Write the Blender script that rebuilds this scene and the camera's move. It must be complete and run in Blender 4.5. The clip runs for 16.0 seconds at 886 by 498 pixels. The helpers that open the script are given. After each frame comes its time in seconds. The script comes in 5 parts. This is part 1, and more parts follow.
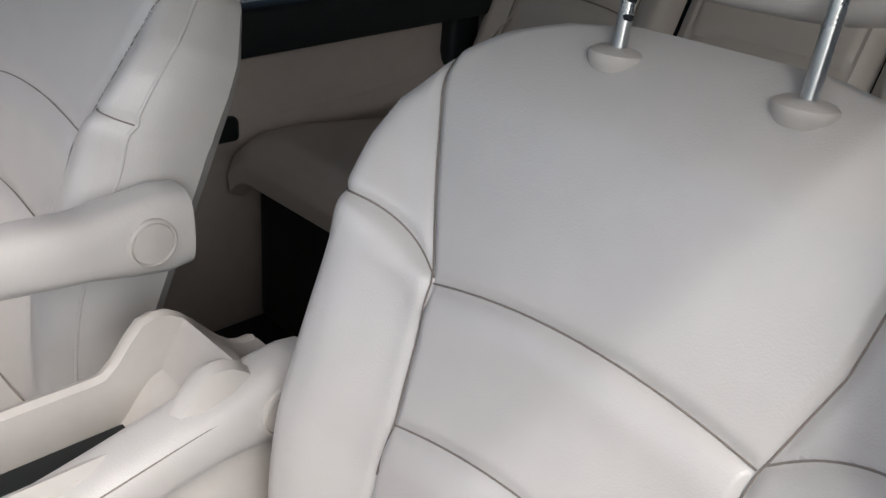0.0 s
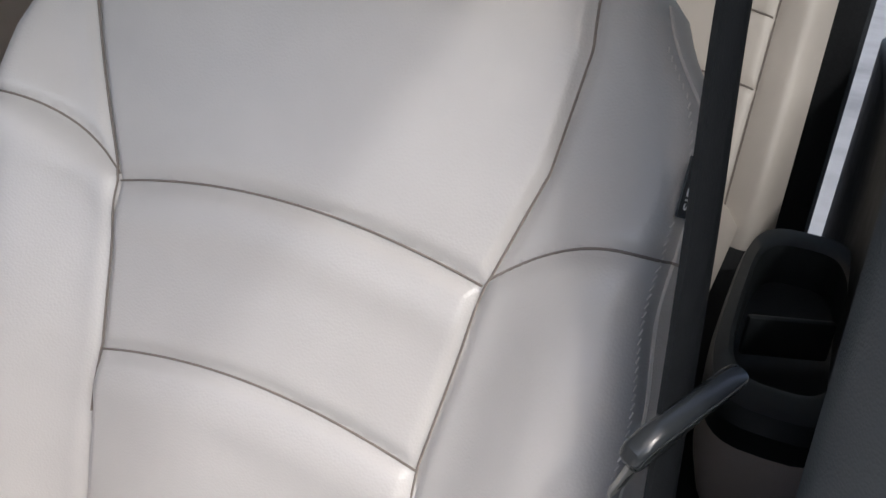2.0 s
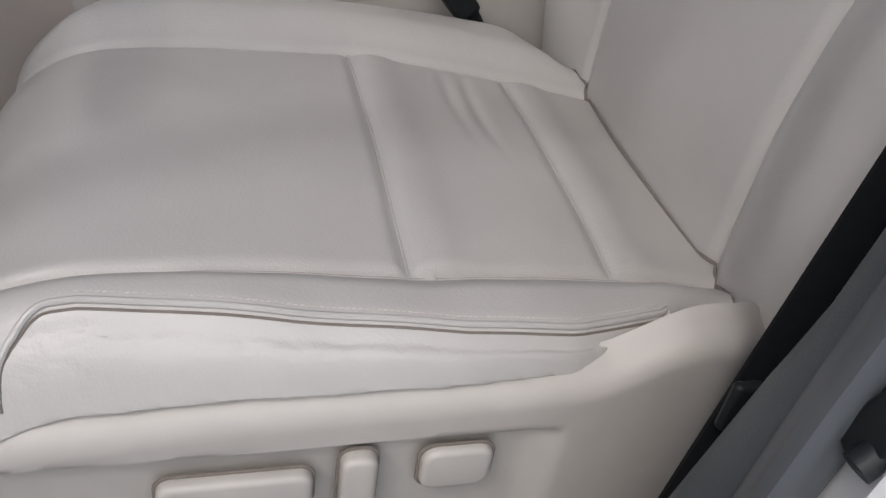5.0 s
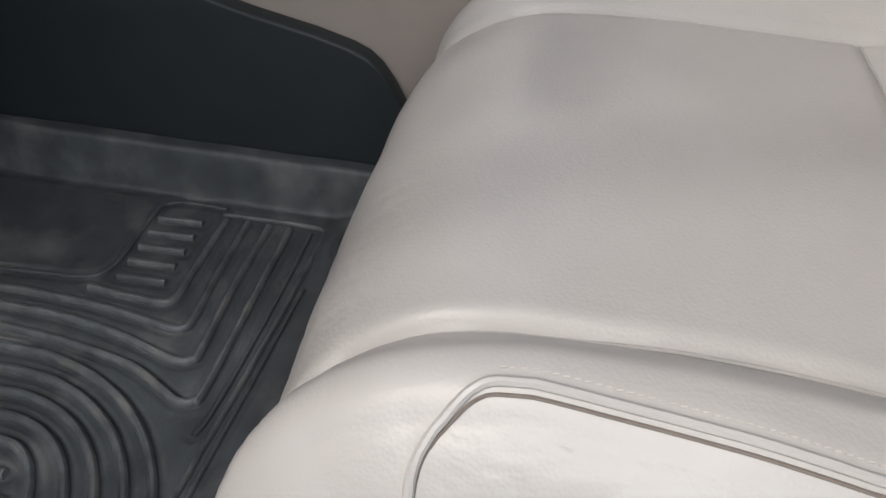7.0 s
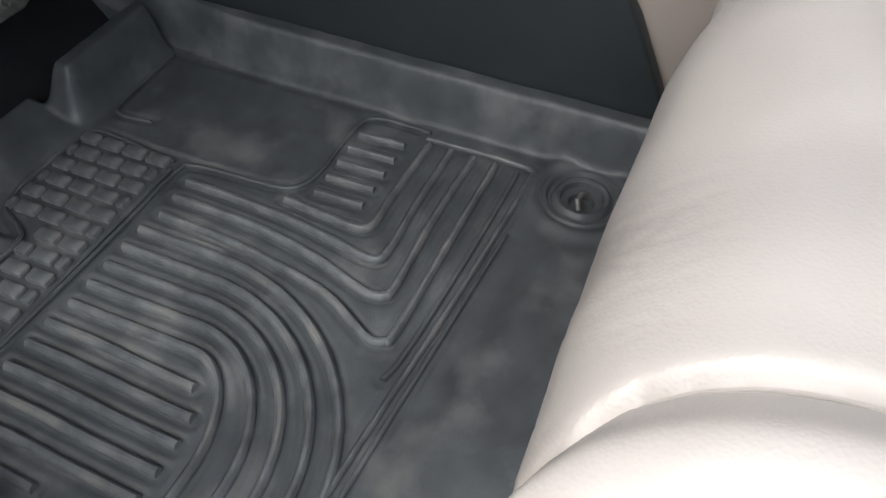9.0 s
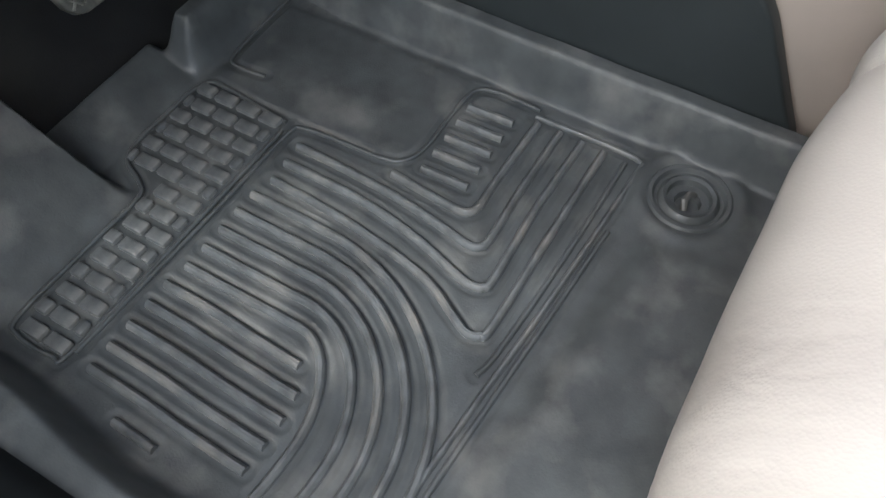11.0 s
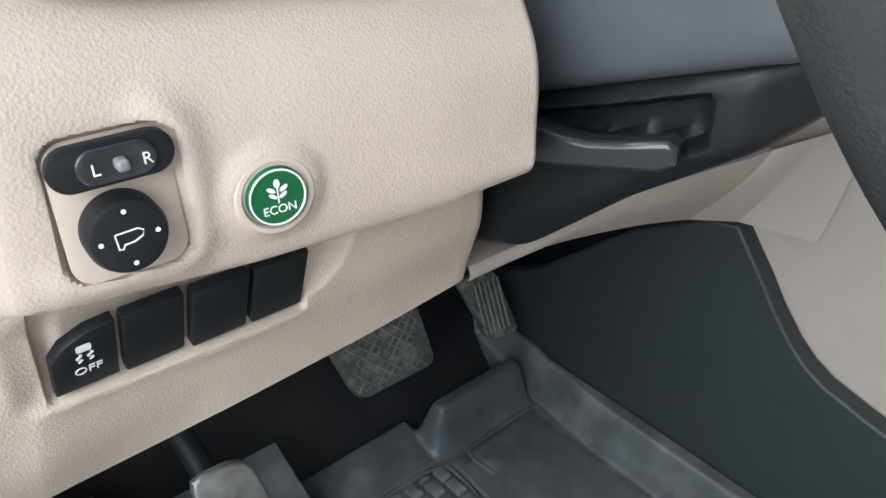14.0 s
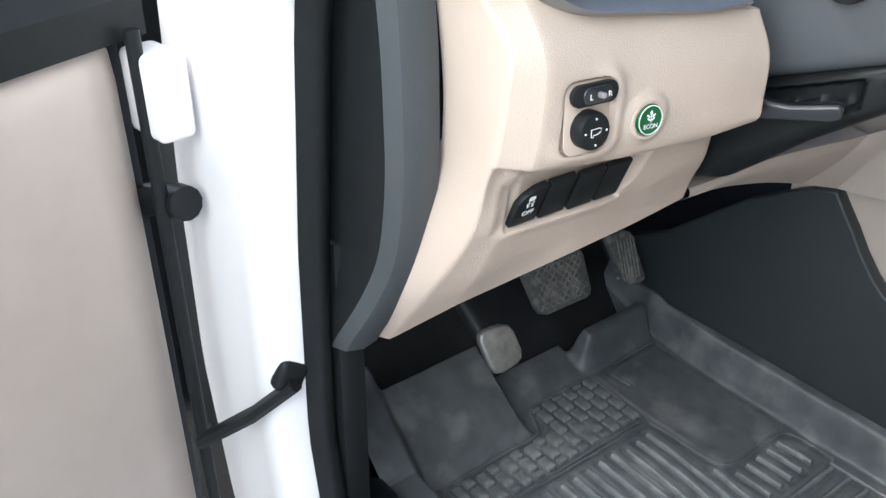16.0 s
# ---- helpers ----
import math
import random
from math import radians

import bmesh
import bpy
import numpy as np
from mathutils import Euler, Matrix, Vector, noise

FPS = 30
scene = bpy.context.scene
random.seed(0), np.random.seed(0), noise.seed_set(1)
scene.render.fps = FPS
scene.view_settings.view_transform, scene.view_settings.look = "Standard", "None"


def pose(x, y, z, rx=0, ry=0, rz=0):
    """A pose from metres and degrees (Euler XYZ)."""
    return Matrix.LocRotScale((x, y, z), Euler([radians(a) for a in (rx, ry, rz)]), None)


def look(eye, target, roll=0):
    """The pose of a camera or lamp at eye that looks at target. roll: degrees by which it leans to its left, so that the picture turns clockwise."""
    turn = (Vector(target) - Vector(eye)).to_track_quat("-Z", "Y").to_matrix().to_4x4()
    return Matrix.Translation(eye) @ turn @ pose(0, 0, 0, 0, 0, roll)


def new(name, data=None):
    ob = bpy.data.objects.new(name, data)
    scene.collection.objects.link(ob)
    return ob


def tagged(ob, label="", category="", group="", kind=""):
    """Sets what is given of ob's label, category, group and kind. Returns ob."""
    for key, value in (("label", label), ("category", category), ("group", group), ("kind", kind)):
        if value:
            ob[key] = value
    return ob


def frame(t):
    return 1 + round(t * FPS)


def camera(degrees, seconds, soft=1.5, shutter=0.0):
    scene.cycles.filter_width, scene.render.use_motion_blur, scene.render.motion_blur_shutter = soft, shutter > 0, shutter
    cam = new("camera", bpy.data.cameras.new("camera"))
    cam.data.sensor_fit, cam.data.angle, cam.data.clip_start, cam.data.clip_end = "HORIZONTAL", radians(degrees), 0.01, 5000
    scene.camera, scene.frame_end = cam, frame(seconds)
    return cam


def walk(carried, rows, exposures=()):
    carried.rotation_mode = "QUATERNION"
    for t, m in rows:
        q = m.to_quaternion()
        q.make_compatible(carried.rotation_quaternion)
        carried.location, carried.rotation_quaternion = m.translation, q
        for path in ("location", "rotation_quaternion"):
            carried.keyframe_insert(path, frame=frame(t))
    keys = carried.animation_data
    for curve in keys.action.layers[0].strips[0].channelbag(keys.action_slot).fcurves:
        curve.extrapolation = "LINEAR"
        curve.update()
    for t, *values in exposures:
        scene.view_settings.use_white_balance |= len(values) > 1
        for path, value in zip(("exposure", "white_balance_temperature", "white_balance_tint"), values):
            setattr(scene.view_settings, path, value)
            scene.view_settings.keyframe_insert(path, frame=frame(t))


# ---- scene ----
# ---- camera ----
cam = camera(56.1, 16.0)
PATH = [
    (0, (-0.277, 0.33, 1.027), (0.941, -0.974, 0.126), 5.4),
    (0.5, (-0.295, 0.313, 1.021), (0.719, -1.176, 0.153), 4.3),
    (1, (-0.309, 0.298, 0.985), (0.58, -1.272, 0.121), 3.6),
    (1.5, (-0.317, 0.294, 0.939), (0.508, -1.322, 0.097), 3.7),
    (2, (-0.305, 0.31, 0.925), (0.408, -1.337, 0.044), 4.9),
    (2.5, (-0.33, 0.314, 0.852), (0.378, -1.36, 0.017), 4.7),
    (3.2, (-0.402, 0.261, 0.741), (0.538, -1.285, -0.112), 4.7),
    (3.5, (-0.434, 0.249, 0.699), (0.716, -1.109, -0.214), 4.5),
    (4, (-0.458, 0.251, 0.676), (0.837, -0.777, -0.449), 3.7),
    (4.5, (-0.519, 0.295, 0.631), (0.924, -0.473, -0.522), 8.7),
    (5, (-0.563, 0.309, 0.65), (0.953, -0.181, -0.559), 9.5),
    (5.2, (-0.571, 0.312, 0.652), (0.954, -0.110, -0.567), 9.4),
    (7.3, (-0.376, 0.412, 0.56), (1.089, 0.735, -0.763), 1.6),
    (7.5, (-0.36, 0.421, 0.558), (1.087, 0.789, -0.773), 1.5),
    (8, (-0.33, 0.413, 0.555), (1.07, 0.837, -0.808), 2.7),
    (8.5, (-0.336, 0.451, 0.558), (1.008, 0.94, -0.841), 1.6),
    (9, (-0.351, 0.479, 0.541), (0.908, 0.977, -0.931), 1.8),
    (9.2, (-0.36, 0.494, 0.526), (0.846, 0.988, -0.991), 2.1),
    (11.3, (-0.298, 0.534, 0.637), (0.679, 1.086, -1.019), 1.0),
    (11.5, (-0.305, 0.527, 0.657), (0.693, 1.092, -0.981), 0.9),
    (12, (-0.329, 0.512, 0.707), (0.795, 1.148, -0.82), 0.9),
    (12.5, (-0.339, 0.511, 0.737), (0.94, 1.342, -0.557), 0.7),
    (13, (-0.342, 0.537, 0.733), (0.91, 1.621, -0.389), 0.1),
    (13.5, (-0.34, 0.546, 0.716), (0.816, 1.767, -0.367), -0.7),
    (14, (-0.322, 0.532, 0.718), (0.776, 1.822, -0.345), -0.2),
    (14.5, (-0.326, 0.513, 0.732), (0.751, 1.839, -0.309), 0.1),
    (15, (-0.374, 0.481, 0.747), (0.694, 1.821, -0.285), 0.4),
    (15.5, (-0.488, 0.462, 0.789), (0.584, 1.797, -0.245), 0.7),
    (16, (-0.658, 0.427, 0.796), (0.409, 1.774, -0.228), 1.0),
]
EXPOSURES = [(0, 1.6, 6300, 8), (3.0, 1.4, 6300, 10), (4.0, 0.85, 6250, 10), (5, 0.5, 6250, 10), (7.5, 0.95, 6450, 8), (9, 1.58, 6450, 8), (11.5, 2.2, 6400, 6),
             (12.5, 2.6, 6400, 5), (13.3, 2.12, 6250, 4), (14.5, 2.1, 6150, 3), (16, 2.1, 6200, 6)]
walk(cam, [(t, look(eye, target, roll)) for t, eye, target, roll in PATH], EXPOSURES)

# ---- world and light ----
world = bpy.data.worlds.new("world")
scene.world = world
world.use_nodes = True
wn = world.node_tree
sky = wn.nodes.new("ShaderNodeTexSky")
sky.sky_type = "NISHITA"
sky.sun_disc = False
sky.sun_elevation, sky.sun_rotation = radians(52), radians(-43)
sky.air_density, sky.dust_density, sky.ozone_density = 1.0, 4.0, 1.5
wn.links.new(sky.outputs[0], wn.nodes["Background"].inputs[0])
wn.nodes["Background"].inputs[1].default_value = 0.10
sun_data = bpy.data.lights.new("sun", "SUN")
sun_data.energy, sun_data.angle, sun_data.color = 0.32, radians(3.5), (1.0, 0.985, 0.965)
sun = new("sun", sun_data)
sun.matrix_world = look((-0.47, 0.50, 0.88), (0, 0, 0))

# area lamp added outside the open door, standing in for sky light
opening_data = bpy.data.lights.new("door_fill_light", "AREA")
opening_data.shape, opening_data.size, opening_data.size_y = "RECTANGLE", 0.85, 0.90
opening_data.energy, opening_data.color = 5.0, (1.0, 0.965, 0.92)
opening = new("door_fill_light", opening_data)
opening.matrix_world = look((-0.99, 0.34, 1.10), (0.0, 0.12, 0.55))


# ---- materials ----
def material(name, color, rough, vary=0.06, scale=30.0, bump=0.0, bump_scale=400.0, metal=0.0, spec=0.5, coat=0.0,
             stain=None, stain_scale=4.0, stain_at=(0.5, 0.7), grain="NOISE", rough_vary=0.08, bump_dist=0.001, creases=0.0):
    """A surface with tint variation, stains, uneven gloss and fine relief."""
    m = bpy.data.materials.new(name)
    m.use_nodes = True
    t = m.node_tree
    b = t.nodes["Principled BSDF"]
    b.inputs["Metallic"].default_value = metal
    b.inputs["Specular IOR Level"].default_value = spec
    b.inputs["Coat Weight"].default_value = coat
    co = t.nodes.new("ShaderNodeTexCoord").outputs["Object"]

    def noise_node(s, detail=4.0):
        n = t.nodes.new("ShaderNodeTexNoise")
        n.inputs["Scale"].default_value, n.inputs["Detail"].default_value = s, detail
        t.links.new(co, n.inputs["Vector"])
        return n.outputs["Fac"]

    def ramp(fac, lo, hi):
        r = t.nodes.new("ShaderNodeMapRange")
        r.inputs["From Min"].default_value, r.inputs["From Max"].default_value = lo, hi
        t.links.new(fac, r.inputs["Value"])
        return r.outputs["Result"]

    def mix(fac, a, c):
        x = t.nodes.new("ShaderNodeMix")
        x.data_type = "RGBA"
        t.links.new(fac, x.inputs["Factor"])
        for sock, v in ((x.inputs["A"], a), (x.inputs["B"], c)):
            if isinstance(v, tuple):
                sock.default_value = (*v, 1)
            else:
                t.links.new(v, sock)
        return x.outputs["Result"]

    dark = tuple(c * (1 - vary) for c in color)
    light = tuple(min(1, c * (1 + vary)) for c in color)
    base = mix(ramp(noise_node(scale), 0.3, 0.7), dark, light)
    if stain:
        base = mix(ramp(noise_node(stain_scale, 6.0), *stain_at), base, stain)
    t.links.new(base, b.inputs["Base Color"])
    r = t.nodes.new("ShaderNodeMapRange")
    r.inputs["To Min"].default_value, r.inputs["To Max"].default_value = max(0.02, rough - rough_vary), min(1, rough + rough_vary)
    t.links.new(noise_node(scale * 0.4, 5.0), r.inputs["Value"])
    t.links.new(r.outputs["Result"], b.inputs["Roughness"])
    if bump:
        bn = t.nodes.new("ShaderNodeBump")
        bn.inputs["Strength"].default_value, bn.inputs["Distance"].default_value = bump, bump_dist
        if grain == "CELLS":
            v = t.nodes.new("ShaderNodeTexVoronoi")
            v.feature = "SMOOTH_F1"
            v.inputs["Scale"].default_value = bump_scale
            v.inputs["Smoothness"].default_value = 0.3
            t.links.new(co, v.inputs["Vector"])
            h = v.outputs["Distance"]
        else:
            h = noise_node(bump_scale, 3.0)
        t.links.new(h, bn.inputs["Height"])
        t.links.new(bn.outputs["Normal"], b.inputs["Normal"])
        if creases:
            # crinkled patches, where the hide has been flexed
            big = ramp(noise_node(7.0, 2.0), 0.52, 0.66)
            n = t.nodes.new("ShaderNodeTexNoise")
            n.inputs["Scale"].default_value, n.inputs["Detail"].default_value, n.inputs["Distortion"].default_value = 70.0, 5.0, 1.2
            t.links.new(co, n.inputs["Vector"])
            fold = t.nodes.new("ShaderNodeMath")
            fold.operation = "PINGPONG"
            fold.inputs[1].default_value = 0.12
            t.links.new(n.outputs["Fac"], fold.inputs[0])
            cut = t.nodes.new("ShaderNodeMath")
            cut.operation = "MULTIPLY"
            t.links.new(fold.outputs[0], cut.inputs[0])
            t.links.new(big, cut.inputs[1])
            b2 = t.nodes.new("ShaderNodeBump")
            b2.inputs["Strength"].default_value, b2.inputs["Distance"].default_value = creases, 0.006
            t.links.new(cut.outputs[0], b2.inputs["Height"])
            t.links.new(bn.outputs["Normal"], b2.inputs["Normal"])
            t.links.new(b2.outputs["Normal"], b.inputs["Normal"])
    return m


LEATHER = material("leather", (0.436, 0.418, 0.397), 0.33, 0.035, 14, 0.45, 520, grain="CELLS", rough_vary=0.06, bump_dist=0.0003, creases=0.05)
REAR_LEATHER = material("rear_leather", (0.46, 0.41, 0.36), 0.42, 0.04, 12, 0.2, 800, grain="CELLS", bump_dist=0.0004)
# sewn seams, and the dark lines that stand for shade in gaps
THREAD_AND_SHADE = material("seam_thread_and_gap_shade", (0.17, 0.145, 0.125), 0.8, 0.1, 200)
STITCH = material("stitch_thread", (0.55, 0.515, 0.475), 0.7, 0.1, 300)
SEAT_PLASTIC = material("seat_plastic", (0.42, 0.395, 0.365), 0.46, 0.03, 40, 0.25, 1100, bump_dist=0.0003)
BEIGE = material("beige_dash_plastic", (0.53, 0.44, 0.365), 0.40, 0.03, 25, 0.55, 760, grain="CELLS", bump_dist=0.0004)
BEIGE_PLATE = material("beige_switch_plate", (0.53, 0.44, 0.365), 0.45, 0.03, 30, 0.15, 900, bump_dist=0.0002)
BEIGE_SMOOTH = material("beige_trim_plastic", (0.47, 0.41, 0.36), 0.48, 0.03, 30, 0.2, 700, bump_dist=0.0003)
GREY = material("charcoal_plastic", (0.054, 0.063, 0.068), 0.5, 0.05, 30, 0.4, 700, grain="CELLS", bump_dist=0.0004)
GREY_LIGHT = material("slate_plastic", (0.075, 0.083, 0.092), 0.45, 0.05, 30, 0.25, 800, bump_dist=0.0003)
LEVER = material("lever_plastic", (0.022, 0.025, 0.027), 0.22, 0.05, 60, 0.1, 900, bump_dist=0.0002)
DARK = material("black_plastic", spec=0.2, color=(0.012, 0.014, 0.015), rough=0.46, vary=0.1, scale=60, bump=0.2, bump_scale=900, bump_dist=0.0003)
CARPET = material("black_carpet", (0.008, 0.009, 0.010), 0.95, 0.3, 300, 0.8, 900, bump_dist=0.002)
TOE = material("toe_board_rubber", (0.008, 0.009, 0.010), 0.6, 0.2, 25, 0.3, 500, stain=(0.018, 0.019, 0.018), stain_scale=10)
TUNNEL = material("tunnel_trim", (0.026, 0.033, 0.035), 0.5, 0.08, 20, 0.3, 900, bump_dist=0.0003)
RUBBER = material("mat_rubber", (0.080, 0.089, 0.093), 0.42, 0.22, 30, 0.25, 500, stain=(0.19, 0.195, 0.19), stain_scale=16, stain_at=(0.52, 0.76), rough_vary=0.1)
RUBBER_WORN = material("worn_rubber", (0.125, 0.135, 0.14), 0.36, 0.3, 60, 0.25, 500, stain=(0.24, 0.235, 0.22), stain_scale=22, stain_at=(0.5, 0.75), rough_vary=0.06)
WEBBING = material("belt_webbing", (0.008, 0.009, 0.010), 0.75, 0.1, 100, 0.5, 900, spec=0.12, bump_dist=0.0005)
CHROME = material("brushed_chrome", (0.62, 0.64, 0.65), 0.28, 0.05, 80, metal=1.0)
SILVER = material("silver_trim", (0.28, 0.29, 0.30), 0.38, 0.05, 60, 0.1, 1200, metal=0.7)
STEEL = material("worn_steel", (0.30, 0.30, 0.29), 0.45, 0.2, 80, 0.2, 500, metal=0.8)
WHITE_PAINT = material("white_car_paint", (0.80, 0.80, 0.80), 0.36, 0.01, 6, coat=0.4, rough_vary=0.04)
PEDAL = material("pedal_rubber", (0.11, 0.112, 0.102), 0.5, 0.3, 120, 0.3, 600, stain=(0.27, 0.255, 0.23), stain_scale=60, stain_at=(0.5, 0.75))
TREAD = material("worn_tread", (0.20, 0.198, 0.18), 0.55, 0.3, 150, 0.2, 600, stain=(0.10, 0.10, 0.092), stain_scale=45)
GREEN = material("green_button", (0.003, 0.105, 0.03), 0.40, 0.04, 60, spec=0.35)
PRINT = material("white_print", (0.82, 0.83, 0.82), 0.5, 0.02, 100)
RED = material("red_plastic", (0.62, 0.03, 0.035), 0.35, 0.05, 80)
WHEEL = material("wheel_leather", (0.024, 0.026, 0.028), 0.33, 0.08, 40, 0.35, 900, grain="CELLS", bump_dist=0.0004)
HEADLINER = material("headliner_cloth", (0.55, 0.52, 0.48), 0.9, 0.04, 60, 0.3, 900)
TINTED = material("tinted_glass", (0.16, 0.17, 0.17), 0.04, 0.05, 5, rough_vary=0.01)
TINTED.node_tree.nodes["Principled BSDF"].inputs["Transmission Weight"].default_value = 1.0
CONCRETE = material("concrete", (0.24, 0.238, 0.23), 0.85, 0.1, 3, 0.4, 60, stain=(0.16, 0.158, 0.155), stain_scale=1.2, bump_dist=0.003)
NUB = material("worn_grey_plastic", (0.20, 0.20, 0.20), 0.4, 0.15, 200)
LABEL = material("label_cloth", (0.03, 0.033, 0.036), 0.7, 0.1, 200)


# ---- building tools ----
def smooth(t):
    t = min(1.0, max(0.0, t))
    return t * t * (3 - 2 * t)


def lerp(x, xs, ys):
    return float(np.interp(x, xs, ys))


def spline(pts, n):
    """n points along a Catmull-Rom curve through pts."""
    p = [Vector(q) for q in pts]
    p = [2 * p[0] - p[1]] + p + [2 * p[-1] - p[-2]]
    out = []
    for i in range(n):
        a = i / (n - 1) * (len(p) - 3)
        k = min(int(a), len(p) - 4)
        t = a - k
        a0, a1, a2, a3 = p[k:k + 4]
        out.append(0.5 * ((2 * a1) + (a2 - a0) * t + (2 * a0 - 5 * a1 + 4 * a2 - a3) * t * t + (3 * a1 - a0 - 3 * a2 + a3) * t ** 3))
    return out


def grid(fn, nu, nv, wrap_u=False, wrap_v=False, flip=False):
    """Vertices and faces of a surface fn(i, j) over nu x nv points."""
    v = [tuple(fn(i, j)) for j in range(nv) for i in range(nu)]
    f = []
    for j in range(nv if wrap_v else nv - 1):
        for i in range(nu if wrap_u else nu - 1):
            q = [j * nu + i, j * nu + (i + 1) % nu, (j + 1) % nv * nu + (i + 1) % nu, (j + 1) % nv * nu + i]
            f.append(q[::-1] if flip else q)
    return v, f


def tube(pts, r, n=8, flat=1.0, up=(0, 0, 1), closed=False):
    """A round or flattened rod along pts."""
    pts = [Vector(p) for p in pts]
    m = len(pts)
    v, f = [], []
    for i, p in enumerate(pts):
        if closed:
            d = pts[(i + 1) % m] - pts[i - 1]
        else:
            d = pts[min(i + 1, m - 1)] - pts[max(i - 1, 0)]
        d.normalize()
        side = d.cross(Vector(up))
        if side.length < 1e-4:
            side = d.cross(Vector((1, 0, 0)))
        side.normalize()
        top = side.cross(d)
        for k in range(n):
            a = 2 * math.pi * k / n
            v.append(tuple(p + side * (r * math.cos(a)) + top * (r * flat * math.sin(a))))
    for i in range(m if closed else m - 1):
        for k in range(n):
            f.append([i * n + k, i * n + (k + 1) % n, (i + 1) % m * n + (k + 1) % n, (i + 1) % m * n + k])
    if not closed:
        f.append(list(range(n))[::-1])
        f.append([(m - 1) * n + k for k in range(n)])
    return v, f


def joined(*shapes):
    v, f = [], []
    for sv, sf in shapes:
        o = len(v)
        v += list(sv)
        f += [[k + o for k in q] for q in sf]
    return v, f


def moved(shape, m):
    return [tuple(m @ Vector(p)) for p in shape[0]], shape[1]


def from_bm(bm):
    bm.verts.index_update()
    out = [tuple(v.co) for v in bm.verts], [[v.index for v in f.verts] for f in bm.faces]
    bm.free()
    return out


def block(size, bevel=0.003, seg=3, m=Matrix()):
    """A box with rounded edges."""
    bm = bmesh.new()
    bmesh.ops.create_cube(bm, size=1, matrix=Matrix.Diagonal((*size, 1)))
    if bevel:
        bmesh.ops.bevel(bm, geom=bm.edges[:], offset=bevel, segments=seg, profile=0.5, affect="EDGES")
    return moved(from_bm(bm), m)


def plate(outline, depth, m=Matrix(), bevel=0.002, seg=2):
    """A flat shape, outlined in x and y, made thick along z and with its edges rounded."""
    bm = bmesh.new()
    vs = [bm.verts.new((x, y, 0)) for x, y in outline]
    face = bm.faces.new(vs)
    got = bmesh.ops.extrude_face_region(bm, geom=[face])
    bmesh.ops.translate(bm, vec=(0, 0, depth), verts=[g for g in got["geom"] if isinstance(g, bmesh.types.BMVert)])
    bmesh.ops.recalc_face_normals(bm, faces=bm.faces[:])
    if bevel:
        rim = [e for e in bm.edges if abs(e.verts[0].co.z - e.verts[1].co.z) < 1e-7]
        bmesh.ops.bevel(bm, geom=rim, offset=bevel, segments=seg, profile=0.5, affect="EDGES")
    return moved(from_bm(bm), m)


def rounded(w, h, r, n=5):
    """The outline of a rectangle with round corners."""
    out = []
    for cx, cy, a0 in ((w / 2 - r, h / 2 - r, 0), (-w / 2 + r, h / 2 - r, 90), (-w / 2 + r, -h / 2 + r, 180), (w / 2 - r, -h / 2 + r, 270)):
        for k in range(n + 1):
            a = radians(a0 + 90 * k / n)
            out.append((cx + r * math.cos(a), cy + r * math.sin(a)))
    return out


def turned(profile, n=32, m=Matrix()):
    """A shape turned about z from (radius, z) pairs."""
    v, f = grid(lambda i, j: (profile[j][0] * math.cos(2 * math.pi * i / n), profile[j][0] * math.sin(2 * math.pi * i / n), profile[j][1]), n, len(profile), wrap_u=True)
    return moved((v, f), m)


def axes(origin, x, y):
    """A pose whose x and y run along the given directions."""
    x = Vector(x).normalized()
    z = x.cross(Vector(y)).normalized()
    y = z.cross(x)
    m = Matrix((x, y, z)).transposed().to_4x4()
    return Matrix.Translation(origin) @ m


def mesh_of(name, shape, mat, flat=False):
    me = bpy.data.meshes.new(name)
    me.from_pydata([tuple(p) for p in shape[0]], [], shape[1])
    me.materials.append(mat)
    if not flat:
        me.polygons.foreach_set("use_smooth", [True] * len(me.polygons))
        me.set_sharp_from_angle(angle=radians(38))
    me.update()
    return me


def thing(name, base, label, category, group=""):
    ob = new(name)
    ob.empty_display_size = 0.05
    ob.location = base
    bpy.context.view_layer.update()
    return tagged(ob, label, category, group)


def part(name, shape, mat, parent, label="", flat=False):
    """One mesh under a thing or a part, given in the place's own metres."""
    ob = new(name, mesh_of(name, shape, mat, flat))
    ob.parent = parent
    root = parent
    while root.parent:
        root = root.parent
    ob.matrix_parent_inverse = Matrix.Translation(-root.location) if parent == root else Matrix()
    return tagged(ob, label)


def setting(name, shape, mat, label, category, flat=False):
    return tagged(new(name, mesh_of(name, shape, mat, flat)), label, category, kind="structure")


def single(name, shape, mat, label, category, group=""):
    return tagged(new(name, mesh_of(name, shape, mat)), label, category, group)


def lettering(name, text, size, m, mat, parent, label=""):
    cu = bpy.data.curves.new(name, "FONT")
    cu.body, cu.size, cu.align_x, cu.align_y, cu.extrude = text, size, "CENTER", "CENTER", 0.0002
    tmp = bpy.data.objects.new(name, cu)
    me = bpy.data.meshes.new_from_object(tmp)
    me.transform(m)
    shape = [tuple(v.co) for v in me.vertices], [list(p.vertices) for p in me.polygons]
    bpy.data.objects.remove(tmp)
    return part(name, shape, mat, parent, label, flat=True)


